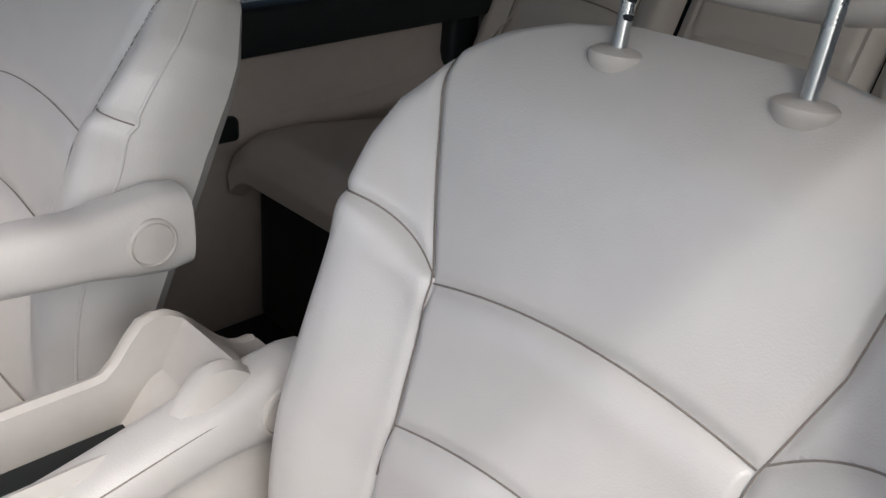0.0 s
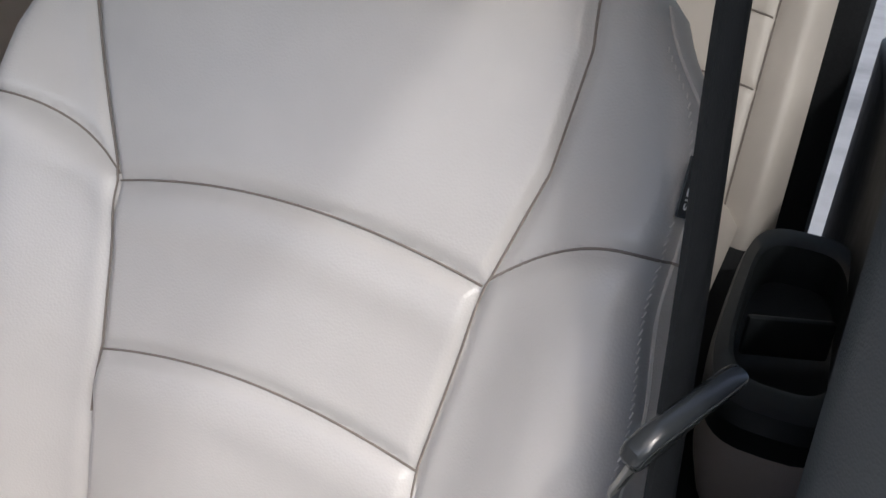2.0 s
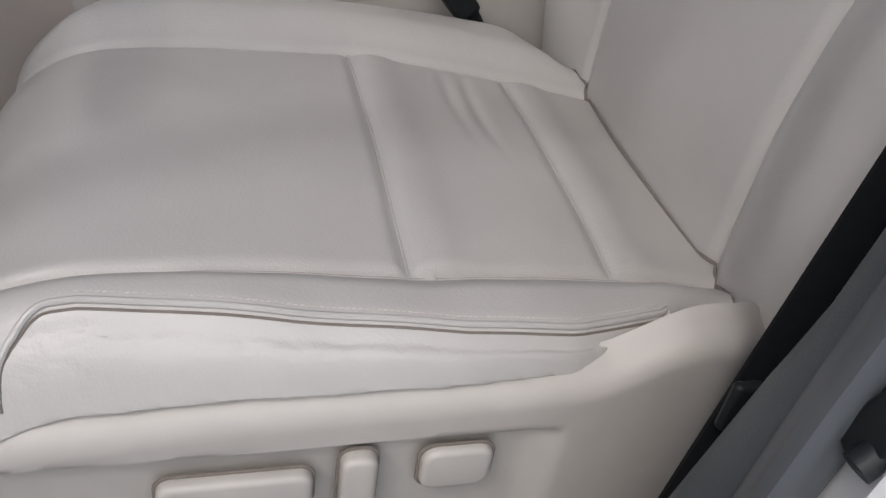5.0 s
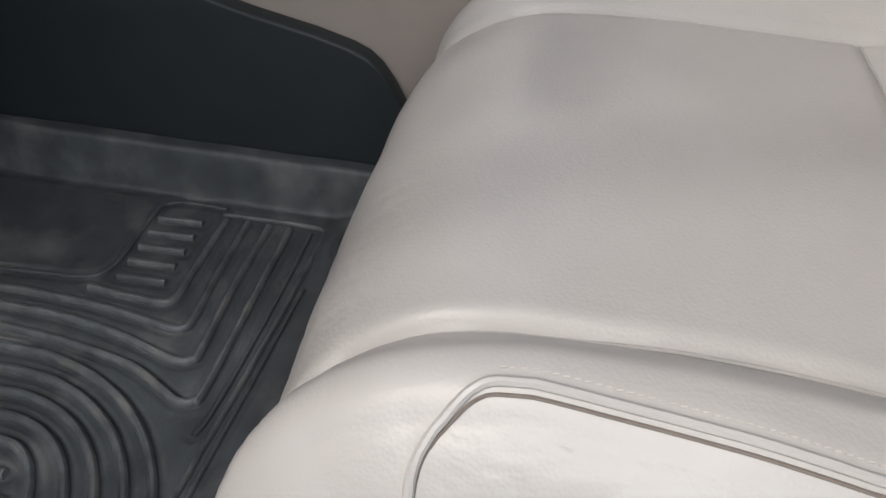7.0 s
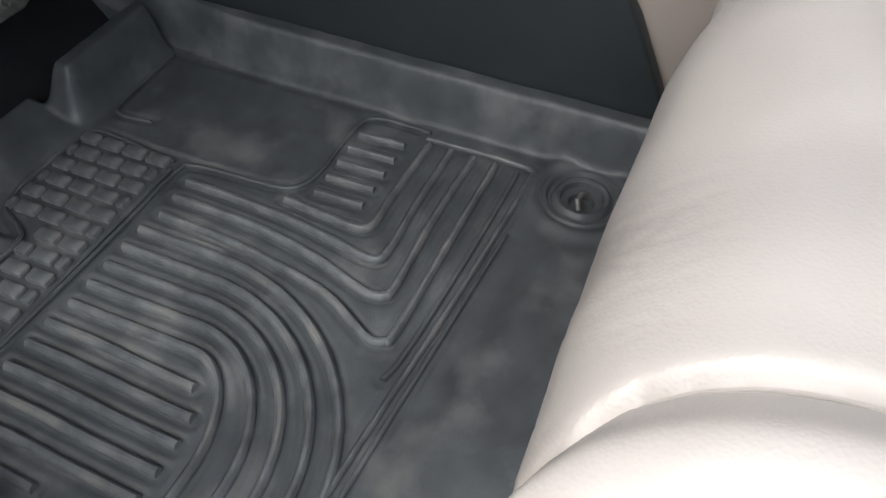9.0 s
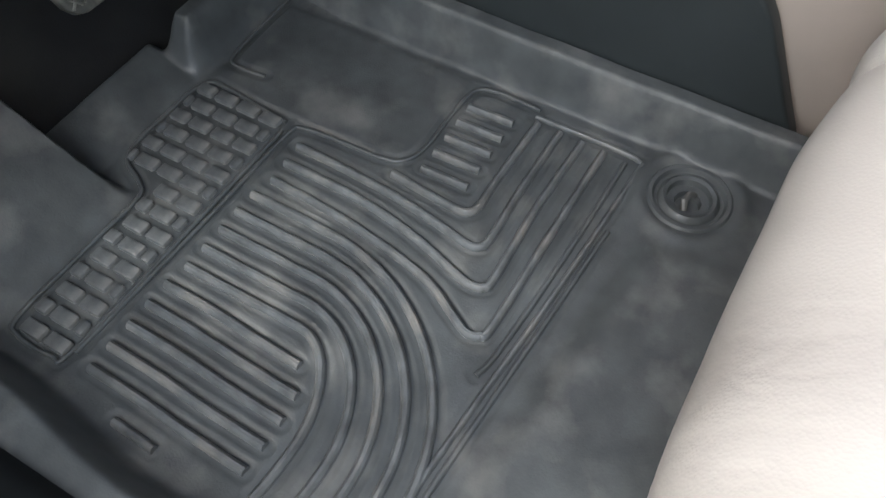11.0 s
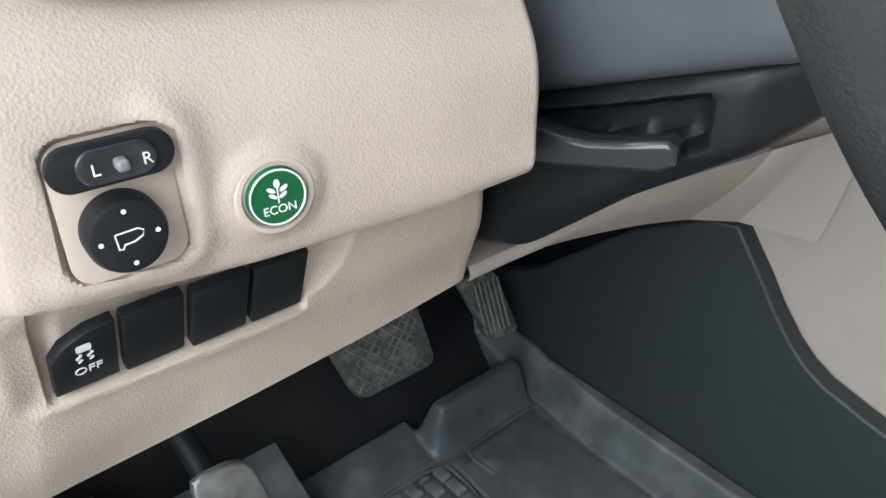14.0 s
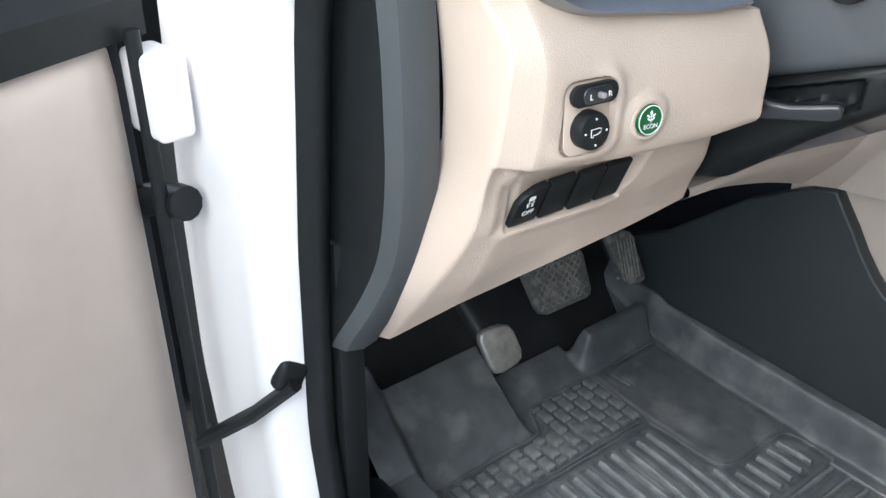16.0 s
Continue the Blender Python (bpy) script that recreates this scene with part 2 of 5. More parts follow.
# ---- seats ----
LEAN = radians(22)
SEAM_S = [-0.03, 0.1, 0.272, 0.40, 0.48, 0.56, 0.60, 0.66]
SEAM_X = [0.135, 0.135, 0.139, 0.153, 0.173, 0.190, 0.194, 0.182]
SEAM_IN = [0.016, 0.010, 0.0, 0.002, 0.018, 0.034, 0.040, 0.044]
SEAM_OUT = [0.006, 0.006, 0.0, 0.002, 0.005, -0.005, -0.015, -0.026]
EDGE_S = [-0.03, 0.0, 0.1, 0.25, 0.42, 0.50, 0.54, 0.60, 0.63, 0.65, 0.662]
EDGE_X = [0.240, 0.258, 0.264, 0.267, 0.274, 0.276, 0.270, 0.238, 0.205, 0.162, 0.105]


def back_seam(s, side=0):
    return lerp(s, SEAM_S, SEAM_X) + (lerp(s, SEAM_S, SEAM_IN if side > 0 else SEAM_OUT) if side else 0)


def back_edge(s, side=1):
    return lerp(s, EDGE_S, EDGE_X) - (0.011 * smooth((s - 0.34) / 0.08) * smooth((0.66 - s) / 0.08) + 0.012 * smooth((s - 0.50) / 0.08) if side < 0 else 0)


def cross_seam(x, s0, half):
    """The height of an arched seam between the two upright ones."""
    return s0 + 0.019 * (1 - (x / half) ** 2)


def bolster_seam(xa):
    return 0.446 - 0.042 * ((0.245 - min(xa, 0.245)) / 0.09) ** 2 - 2.0 * max(0.0, xa - 0.245) ** 2


def back_depth(x, s):
    """How far the padded front stands out of the backrest's plane."""
    xa, w, xv = abs(x), back_edge(s, 1 if x > 0 else -1), back_seam(s, 1 if x > 0 else -1)
    d = -0.050 * max(0.0, (s - 0.56) / 0.105) ** 2 - 0.006 * max(0.0, (s - 0.45) / 0.2) - 0.085 * max(0.0, (0.25 - s) / 0.28) ** 1.6
    b = lerp(s, [-0.03, 0.1, 0.3, 0.45, 0.55, 0.63], [0.018, 0.032, 0.037, 0.037, 0.022, 0.0])
    d += b * smooth((xa - xv) / 0.085)
    if xa < xv:
        d += 0.007 * (1 - (xa / xv) ** 2)
    e = (w - xa) / 0.032
    if e < 1:
        d -= 0.032 * (1 - math.sqrt(max(0.0, 1 - (1 - e) ** 2)))
    groove = 0.006 * math.exp(-((xa - xv) / 0.006) ** 2) * smooth((0.64 - s) / 0.03)
    if xa < xv:
        for s0, half in ((0.40, 0.153), (0.268, 0.139)):
            g = s - cross_seam(x, s0, half)
            groove = max(groove, 0.0055 * math.exp(-(g / 0.007) ** 2))
            if g < 0:
                d += 0.004 * math.exp(-((g + 0.03) / 0.02) ** 2)
    else:
        g = s - bolster_seam(xa)
        groove = max(groove, 0.005 * math.exp(-(g / 0.006) ** 2))
        if g < 0:
            d += 0.004 * math.exp(-((g + 0.02) / 0.02) ** 2)
    d += 0.0022 * noise.noise(Vector((x * 9, s * 9, 3.1)))
    return d - groove


def build_seat(name, x0, sx, label, detailed, y0=0.0, hub_y=-0.06, hub_z=0.472, arm_rise=-0.04):
    """A front seat about the plane x = x0; sx = 1 for the driver's, whose outer side has the lower x."""

    def at_back(x, s, d):
        return (x0 + sx * x, y0 + 0.02 - s * math.sin(LEAN) + d * math.cos(LEAN), 0.30 + s * math.cos(LEAN) + d * math.sin(LEAN))

    seat = thing(name, (x0, 0.2, 0.02), label, "car seat", "front seats")
    nx, ns = (211, 181) if detailed else (81, 91)
    front = [2 * k / (nx - 1) - 1 for k in range(nx)]
    rest = [(1.022, -0.12), (1.042, -0.28), (1.048, -0.5), (1.04, -0.8), (0.96, -1), (0.6, -1.05), (0, -1.08), (-0.6, -1.05), (-0.96, -1), (-1.04, -0.8), (-1.048, -0.5), (-1.042, -0.28), (-1.022, -0.12)]

    def back_point(i, j):
        s = -0.03 + 0.692 * j / (ns - 1)
        if i < nx:
            k = front[i]
            w = back_edge(s, k)
            k = math.copysign(abs(k) ** 0.93, k)
            return at_back(k * w, s, back_depth(k * w, s))
        k, d = rest[i - nx]
        w = back_edge(s, k)
        edge = back_depth(math.copysign(w, k), s)
        return at_back(k * w, s, edge + (-0.115 - edge) * min(1, -d) - 0.01 * max(0, -d - 1))

    v, f = grid(back_point, nx + len(rest), ns, wrap_u=True, flip=sx < 0)
    n = nx + len(rest)
    v.append(at_back(0, 0.668, -0.095))
    f += [[(ns - 1) * n + i, (ns - 1) * n + (i + 1) % n, len(v) - 1][::sx] for i in range(n)]
    v.append(at_back(0, -0.035, -0.06))
    f += [[(i + 1) % n, i, len(v) - 1][::sx] for i in range(n)]
    backrest = part("backrest", (v, f), LEATHER, seat, "leather backrest with stitched panels and padded bolsters")

    def on_back(x, s, lift=0.0018):
        return at_back(x, s, back_depth(x, s) + lift)

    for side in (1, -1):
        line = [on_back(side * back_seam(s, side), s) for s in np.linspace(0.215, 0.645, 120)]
        part("seam", tube(line, 0.0009, 6), THREAD_AND_SHADE, backrest, "dark sewn seam")
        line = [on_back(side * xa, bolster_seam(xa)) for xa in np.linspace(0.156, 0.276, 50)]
        part("seam", tube(line, 0.0009, 6), THREAD_AND_SHADE, backrest)
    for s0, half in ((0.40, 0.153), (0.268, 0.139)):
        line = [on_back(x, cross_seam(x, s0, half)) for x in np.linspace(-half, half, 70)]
        part("seam", tube(line, 0.0009, 6), THREAD_AND_SHADE, backrest)

    # side seam with its row of stitches
    for side in (1, -1):
        def rim(s, dx, side=side):
            w = back_edge(s, side)
            return at_back(side * (w - dx), s, back_depth(side * (w - dx), s) + 0.0006)
        cord = [at_back(side * (back_edge(s, side) + 0.0005), s, back_depth(side * back_edge(s, side), s) - 0.004) for s in np.linspace(0.0, 0.60, 120)]
        part("piping", tube(cord, 0.0026, 8), LEATHER, backrest)
        cord = [at_back(side * (back_edge(s, side) + 0.0012), s, back_depth(side * back_edge(s, side), s) - 0.009) for s in np.linspace(0.0, 0.60, 120)]
        part("seam", tube(cord, 0.0009, 6), THREAD_AND_SHADE, backrest)
        if detailed:
            bits = []
            for k in range(105):
                s = 0.015 + k * 0.0053
                bits.append(tube([rim(s, 0.0045), rim(s + 0.0034, 0.0032)], 0.0005, 5))
            part("stitching", joined(*bits), STITCH, backrest, "row of pale stitches")

    # cushion
    prof = spline([(-0.05, 0.280), (0.0, 0.290), (0.05, 0.297), (0.12, 0.306), (0.20, 0.315), (0.30, 0.322), (0.38, 0.323), (0.430, 0.317),
                   (0.466, 0.299), (0.494, 0.272), (0.507, 0.237), (0.504, 0.195), (0.498, 0.150)], 400)
    prof = [(p.x, p.y) for p in [Vector((q[0], q[1], 0)) for q in prof]]
    run = [0.0]
    for a, b in zip(prof, prof[1:]):
        run.append(run[-1] + math.hypot(b[0] - a[0], b[1] - a[1]))
    total = run[-1]
    cy, cz = [p[0] for p in prof], [p[1] for p in prof]
    t_at = lambda y: lerp(y, cy[:300], run[:300])  # noqa: E731

    def cushion_seam(t, outer=False):
        if outer:
            return lerp(t, [0, 0.10, 0.25, 0.35, 0.45, 0.49, 0.515, 0.535, 0.55, 0.562, 0.58, total], [0.146, 0.150, 0.162, 0.158, 0.159, 0.161, 0.164, 0.169, 0.178, 0.189, 0.200, 0.212])
        return lerp(t, [0, 0.10, 0.25, 0.35, 0.45, 0.50, 0.55, 0.60, total], [0.146, 0.150, 0.161, 0.152, 0.144, 0.147, 0.156, 0.166, 0.170])

    T_MID, T_REAR = t_at(0.20), t_at(0.05)

    def side_edge(t):
        """How far the top of the outer bolster reaches before it rolls over."""
        return lerp(t, [0, 0.08, 0.10, 0.165, 0.235, 0.33, 0.40, 0.44, 0.48, 0.52, 0.56, 0.60, 0.70], [0.165, 0.186, 0.200, 0.216, 0.217, 0.211, 0.203, 0.199, 0.199, 0.203, 0.214, 0.224, 0.226])

    def cushion_point(q, t, lift=0.0):
        """q runs across the cover, over both sides; t runs from the back, over the top and down the front."""
        y, z = lerp(t, run, cy), lerp(t, run, cz)
        ya, za = lerp(t + 0.004, run, cy), lerp(t + 0.004, run, cz)
        yb, zb = lerp(t - 0.004, run, cy), lerp(t - 0.004, run, cz)
        ln = math.hypot(ya - yb, za - zb) or 1
        ny, nz = -(za - zb) / ln, (ya - yb) / ln
        outer = q * sx_sign < 0
        x1 = side_edge(t) if outer else 0.224 - 0.045 * smooth((t - 0.40) / 0.14) - 0.05 * smooth((0.10 - t) / 0.08)
        r, turn = (0.026, radians(54)) if outer else (0.032, radians(80))
        qa, sg = abs(q), (1 if q > 0 else -1)
        bend = turn * r
        if qa <= x1:
            x, h = qa, 0.0
        elif qa <= x1 + bend:
            a = (qa - x1) / r
            x, h = x1 + r * math.sin(a), -r * (1 - math.cos(a))
        else:
            k = (qa - x1 - bend) * (1 - 0.15 * smooth((t - 0.38) / 0.08))
            x, h = x1 + r * math.sin(turn) + math.cos(turn) * k, -r * (1 - math.cos(turn)) - math.sin(turn) * k
            if outer:
                # the side panel bulges, then tucks in behind the plastic cover
                kt = lerp(t, [0.10, 0.18, 0.25, 0.35, 0.42, 0.50], [0.008, 0.012, 0.020, 0.031, 0.042, 0.046])
                h += 0.005 * math.sin(math.pi * min(1.0, k / kt))
                if k > kt:
                    x -= (k - kt) * 1.7 * smooth((k - kt) / 0.010)
        drop, h = h, 0.0
        xs = cushion_seam(t, outer)
        rise = lerp(t, [0, 0.08, 0.25, 0.44, 0.52, total], [0.012, 0.022, 0.020, 0.023, 0.018, 0.006])
        h += rise * smooth((x - xs) / (0.038 if outer else 0.05))
        g = (0.0055 + 0.0025 * smooth((t - 0.38) / 0.06) * outer) * math.exp(-((x - xs) / 0.0055) ** 2)
        if x < xs:
            h += 0.005 * (1 - (x / xs) ** 2) * smooth((t - 0.02) / 0.1)
            for tc, dep in ((T_MID, 0.006), (T_REAR, 0.005)):
                g = max(g, dep * math.exp(-((t - tc) / 0.006) ** 2))
            for tc in (T_MID, T_REAR):
                h += 0.004 * math.exp(-((t - tc + 0.022) / 0.02) ** 2)
        p = Vector((q * 7, t * 7, 0.7))
        h += 0.0022 * noise.noise(p) + 0.0010 * noise.noise(p * 3.3)
        # creases pressed into the sat-on leather
        if x < xs:
            for tc, qc, wide in ((0.150, 0.075, 0.055), (0.170, 0.085, 0.05)):
                h -= 0.0035 * math.exp(-((t - tc + 0.9 * (q * sx_sign - qc) ** 2) / 0.006) ** 2) * math.exp(-((q * sx_sign - qc) / wide) ** 2)
        over = -q * sx_sign - side_edge(t)
        if over > 0.012:
            # fine folds in the outer side panel
            fold = smooth((over - 0.014) / 0.012) * smooth((0.075 - over) / 0.02) * smooth((t - 0.09) / 0.05) * smooth((0.54 - t) / 0.06)
            wave = noise.noise(Vector((q * 55, t * 60 + q * 70, 2.3))) + 0.5 * noise.noise(Vector((q * 90, t * 120 - q * 60, 5.1)))
            h -= 0.0009 * fold * max(0.0, 1 - abs(wave) * 5)
        elif t > 0.44 and q * sx_sign < -0.05:
            wave = noise.noise(Vector((q * 60, t * 40, 8.3))) + 0.5 * noise.noise(Vector((q * 110, t * 90, 1.1)))
            h -= 0.0005 * smooth((t - 0.49) / 0.05) * max(0.0, 1 - abs(wave) * 4)
        h += lift - g
        ahead = -0.016 * smooth((sg * x * sx_sign - 0.08) / 0.15) * smooth((t - 0.26) / 0.18)
        # round the front corner the side turns in towards one middle
        w = smooth((t - 0.38) / 0.05)
        cn = Vector((y - min(y, 0.400), z - min(z - 0.05, 0.235))).normalized()
        return (x0 - sx * 0.016 + sg * x, y0 + y + ny * h + (ny + (cn.x - ny) * w) * drop + ahead, z + nz * h + (nz + (cn.y - nz) * w) * drop)

    sx_sign = sx
    nq, nt = (261, 241) if detailed else (81, 81)
    Q = 0.238 + radians(80) * 0.032 + 0.068
    q_lo, q_hi = (-0.288, Q - 0.014) if sx > 0 else (-Q + 0.014, 0.288)
    v, f = grid(lambda i, j: cushion_point(q_lo + (q_hi - q_lo) * i / (nq - 1), total * j / (nt - 1)), nq, nt)
    cushion = part("seat_cushion", (v, f), LEATHER, seat, "leather seat cushion creased by use")
    for sgn in (1, -1):
        part("seam", tube([cushion_point(sgn * cushion_seam(t, sgn * sx < 0), t, 0.001) for t in np.linspace(0.03, total, 150)], 0.0010, 6), THREAD_AND_SHADE if not detailed else LEATHER, cushion)
    for tc in (T_MID, T_REAR):
        part("seam", tube([cushion_point(q, tc, 0.001) for q in np.linspace(-cushion_seam(tc, sx > 0), cushion_seam(tc, sx < 0), 80)], 0.0009, 6), LEATHER, cushion)
    # piping round the outer side panel
    path = [(-sx * (side_edge(t) + 0.011), t) for t in np.linspace(0.095, 0.452, 60)]
    path += [(-sx * (side_edge(0.452) + 0.011 + 0.060 * smooth(a)), 0.452 + 0.036 * math.sin(a * math.pi / 2)) for a in np.linspace(0.05, 0.80, 26)]
    start = [(-sx * (side_edge(0.095) + 0.011 + 0.050 * smooth(1 - a)), 0.074 + 0.021 * math.sin(a * math.pi / 2)) for a in np.linspace(0.0, 0.95, 15)]
    part("piping", tube([cushion_point(q, t, 0.0012) for q, t in start + path], 0.0021, 8), LEATHER, cushion)
    part("seam", tube([cushion_point(q - sx * 0.0042, t, 0.0001) for q, t in start + path], 0.0009, 6), THREAD_AND_SHADE, cushion)
    if detailed:
        bits = []
        for t in np.linspace(0.10, 0.450, 100):
            q = -side_edge(t) - 0.005
            bits.append(tube([cushion_point(q, t, 0.0004), cushion_point(q - 0.0002, t + 0.0022, 0.0004)], 0.00036, 5))
        part("stitching", joined(*bits), STITCH, cushion)

    # dark tube drawn as the shade where the cushion runs under the backrest
    tuck_shade = []
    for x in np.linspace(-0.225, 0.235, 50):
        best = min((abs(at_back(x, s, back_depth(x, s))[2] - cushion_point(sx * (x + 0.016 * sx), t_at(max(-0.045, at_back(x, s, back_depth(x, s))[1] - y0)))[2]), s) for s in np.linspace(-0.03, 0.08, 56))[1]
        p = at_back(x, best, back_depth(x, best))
        tuck_shade.append((p[0], p[1] + 0.002, p[2] + 0.001))
    part("tuck_shade", tube(tuck_shade, 0.0014, 6), THREAD_AND_SHADE, cushion, "dark line drawn as the shade under the backrest")

    # plastic side shield
    crest = spline([(-0.045, 0.296, 0), (-0.02, 0.322, 0), (0.0, 0.336, 0), (0.02, 0.342, 0), (0.040, 0.341, 0), (0.058, 0.334, 0), (0.076, 0.324, 0), (0.097, 0.3145, 0), (0.135, 0.3100, 0), (0.20, 0.3085, 0), (0.30, 0.3060, 0), (0.37, 0.3010, 0), (0.425, 0.296, 0), (0.450, 0.282, 0), (0.485, 0.240, 0)], 300)
    crest_y, crest_z = [p.x for p in crest], [p.y for p in crest]

    def shield(i, j):
        y = -0.045 + 0.53 * i / 110
        zt = lerp(y, crest_y, crest_z)
        if j <= 60:
            k = j / 60
            z = 0.045 + (zt - 0.045) * k
            out = 0.247 + 0.018 * smooth((zt - z) / 0.012) + 0.006 * smooth((zt - z - 0.008) / 0.014)
            pocket = smooth((y - 0.112) / 0.022) * smooth((0.2680 - z) / 0.010)
            out -= 0.013 * pocket
            out -= 0.02 * smooth((0.11 - z) / 0.07)
            out -= 0.085 * smooth((y - 0.43) / 0.055) ** 2
            out -= 0.02 * smooth((0.02 - y) / 0.05)
        else:
            out, z = (0.246 - 0.008 * (j - 60)) - 0.085 * smooth((y - 0.43) / 0.055) ** 2, zt - 0.012 * (j - 60)
        return (x0 - sx * out, y0 + y, z)

    v, f = grid(shield, 111, 63, flip=sx > 0)
    # contact shade between leather and shield, drawn as a dark tube
    part("gap_shade", tube([(x0 - sx * 0.2580, y0 + y, lerp(y, crest_y, crest_z) + 0.0015) for y in np.linspace(0.150, 0.415, 60)], 0.0013, 6), THREAD_AND_SHADE, cushion, "dark line drawn as contact shade under the leather")
    shell = part("side_shield", (v, f), SEAT_PLASTIC, seat, "moulded plastic seat side cover with switch pocket")
    inner = [(x0 + sx * (0.268 - 0.06 * smooth((y - 0.42) / 0.06)), y0 + y, z) for z in (0.05, 0.15, 0.25) for y in np.linspace(-0.04, 0.48, 20)]
    part("inner_shield", (inner, [[r * 20 + k, r * 20 + k + 1, r * 20 + k + 21, r * 20 + k + 20] for r in (0, 1) for k in range(19)]), SEAT_PLASTIC, seat)
    part("seat_base", block((0.44, 0.42, 0.14), 0.02, 2, Matrix.Translation((x0, y0 + 0.20, 0.135))), DARK, seat, "black seat frame")
    for sgn in (-1, 1):
        part("seat_rail", block((0.05, 0.50, 0.05), 0.008, 2, Matrix.Translation((x0 + sgn * 0.19, y0 + 0.20, 0.037))), STEEL, seat)
    if detailed:
        face = lambda y, z, x=-0.292: axes((x, y, z), (0, -1, 0), (0, 0, 1))  # noqa: E731
        sw = part("seat_slide_switch", plate(rounded(0.088, 0.034, 0.009), 0.012, face(0.311, 0.230, -0.254), 0.004, 3), SEAT_PLASTIC, shell, "long seat adjustment switch")
        part("recline_switch", plate(rounded(0.022, 0.054, 0.008), 0.014, face(0.2405, 0.232, -0.254), 0.004, 3), SEAT_PLASTIC, shell, "upright recline switch")
        part("lumbar_switch", plate(rounded(0.045, 0.035, 0.010), 0.010, face(0.180, 0.238, -0.254), 0.004, 3), SEAT_PLASTIC, shell, "oval lumbar switch")
        for y, z, w, h in ((0.311, 0.230, 0.092, 0.038), (0.2405, 0.232, 0.026, 0.058), (0.180, 0.238, 0.049, 0.039)):
            part("switch_gap", plate(rounded(w, h, 0.010), 0.0015, face(y, z, -0.2568), 0.0003, 1), THREAD_AND_SHADE, shell)

    # headrest
    for sgn in (-1, 1):
        foot = at_back(sgn * 0.078, 0.634, back_depth(0.078, 0.634) - 0.0015)
        guide = part("headrest_guide", turned([(0.0, 0.0062), (0.010, 0.0062), (0.0185, 0.0050), (0.0232, 0.0022), (0.0238, -0.0006), (0.0225, -0.0060), (0.0195, -0.012), (0.0, -0.012)][::-1], 32,
                     Matrix.Translation(foot) @ Matrix.Rotation(radians(2), 4, "X")), SEAT_PLASTIC, seat, "round beige plastic headrest collar")
        up = (Matrix.Rotation(radians(4), 3, "X") @ Vector((0, 0, 1)))
        post = part("headrest_post", tube([Vector(foot) + up * a for a in (-0.02, 0.05, 0.10, 0.15)], 0.0062, 20), CHROME, seat, "bare metal headrest post")
        if sgn > 0:
            for k in range(5):
                part("notch", block((0.009, 0.004, 0.005), 0.0012, 2, Matrix.Translation(Vector(foot) + up * (0.03 + 0.014 * k) + Vector((-0.0045, 0.004, 0)))), DARK, post)

    def pillow(i, j):
        a, b = 2 * math.pi * i / 40, math.pi * (j / 20 - 0.5)
        ca, sa = math.cos(a), math.sin(a)
        cb, sb = math.cos(b), math.sin(b)
        x = 0.135 * math.copysign(abs(ca) ** 0.55, ca) * abs(cb) ** 0.45
        y = 0.055 * math.copysign(abs(sa) ** 0.7, sa) * abs(cb) ** 0.45
        return Vector(at_back(0, 0.63, -0.062)) + Vector((x, y - 0.035, 0.155 + 0.092 * math.copysign(abs(sb) ** 0.6, sb)))

    part("headrest", grid(pillow, 40, 21, wrap_u=True), LEATHER, seat, "padded leather headrest")

    # folding armrest on the inner side
    hub = Vector((x0 + sx * 0.315, hub_y, hub_z))
    run_y = [(-0.055, 0.046), (-0.03, 0.050), (0.0, 0.046), (0.06, 0.036), (0.16, 0.033), (0.26, 0.031), (0.30, 0.027), (0.318, 0.014)]

    def arm(i, j):
        a = 2 * math.pi * i / 28
        k = j / 40 * (len(run_y) - 1)
        y = lerp(k, range(len(run_y)), [r[0] for r in run_y])
        h = lerp(k, range(len(run_y)), [r[1] for r in run_y])
        ca, sa = math.cos(a), math.sin(a)
        return (hub.x + 0.034 * math.copysign(abs(ca) ** 0.6, ca), hub.y + y, hub.z + 0.012 + arm_rise * smooth(y / 0.3) + h * math.copysign(abs(sa) ** 0.7, sa))

    v, f = grid(arm, 28, 41, wrap_u=True, flip=True)
    f += [list(range(28)), [40 * 28 + k for k in range(28)][::-1]]
    rest_arm = part("armrest", (v, f), LEATHER, seat, "folding padded armrest with round pivot cap")
    for sgn in (-1, 1):
        cap = axes((hub.x + sgn * 0.033, hub.y - 0.005, hub.z + 0.012), (0, 1, 0), (0, 0, 1)) if sgn > 0 else axes((hub.x - 0.033, hub.y - 0.005, hub.z + 0.012), (0, -1, 0), (0, 0, 1))
        part("pivot_cap", turned([(0.028, -0.002), (0.028, 0.003), (0.0255, 0.0045), (0.024, 0.002), (0.0225, 0.004), (0.0, 0.0055)], 36, cap), SEAT_PLASTIC, rest_arm, "round plastic pivot cap")
    part("seam", tube([(hub.x - sx * 0.030, hub.y + y, hub.z + 0.012 + arm_rise * smooth(y / 0.3) + 0.022) for y in np.linspace(0.02, 0.30, 30)], 0.0010, 6), THREAD_AND_SHADE, rest_arm)
    return seat, at_back


seat, at_back = build_seat("driver_seat", 0.010, 1, "beige leather power driver seat with pale stitching beside open door", True)
tag_m = axes((-0.2575, -0.156, 0.757), (0, -0.37, 0.93), (0.43, 0.9, 0.2))
tag = part("airbag_label", plate([(-0.0175, -0.0145), (0.0175, -0.0145), (0.0175, 0.0145), (-0.0175, 0.0145)], 0.0014, tag_m @ Matrix.Translation((0, 0, -0.0008)), 0.0003, 1), LABEL, seat, "small black cloth airbag tag")
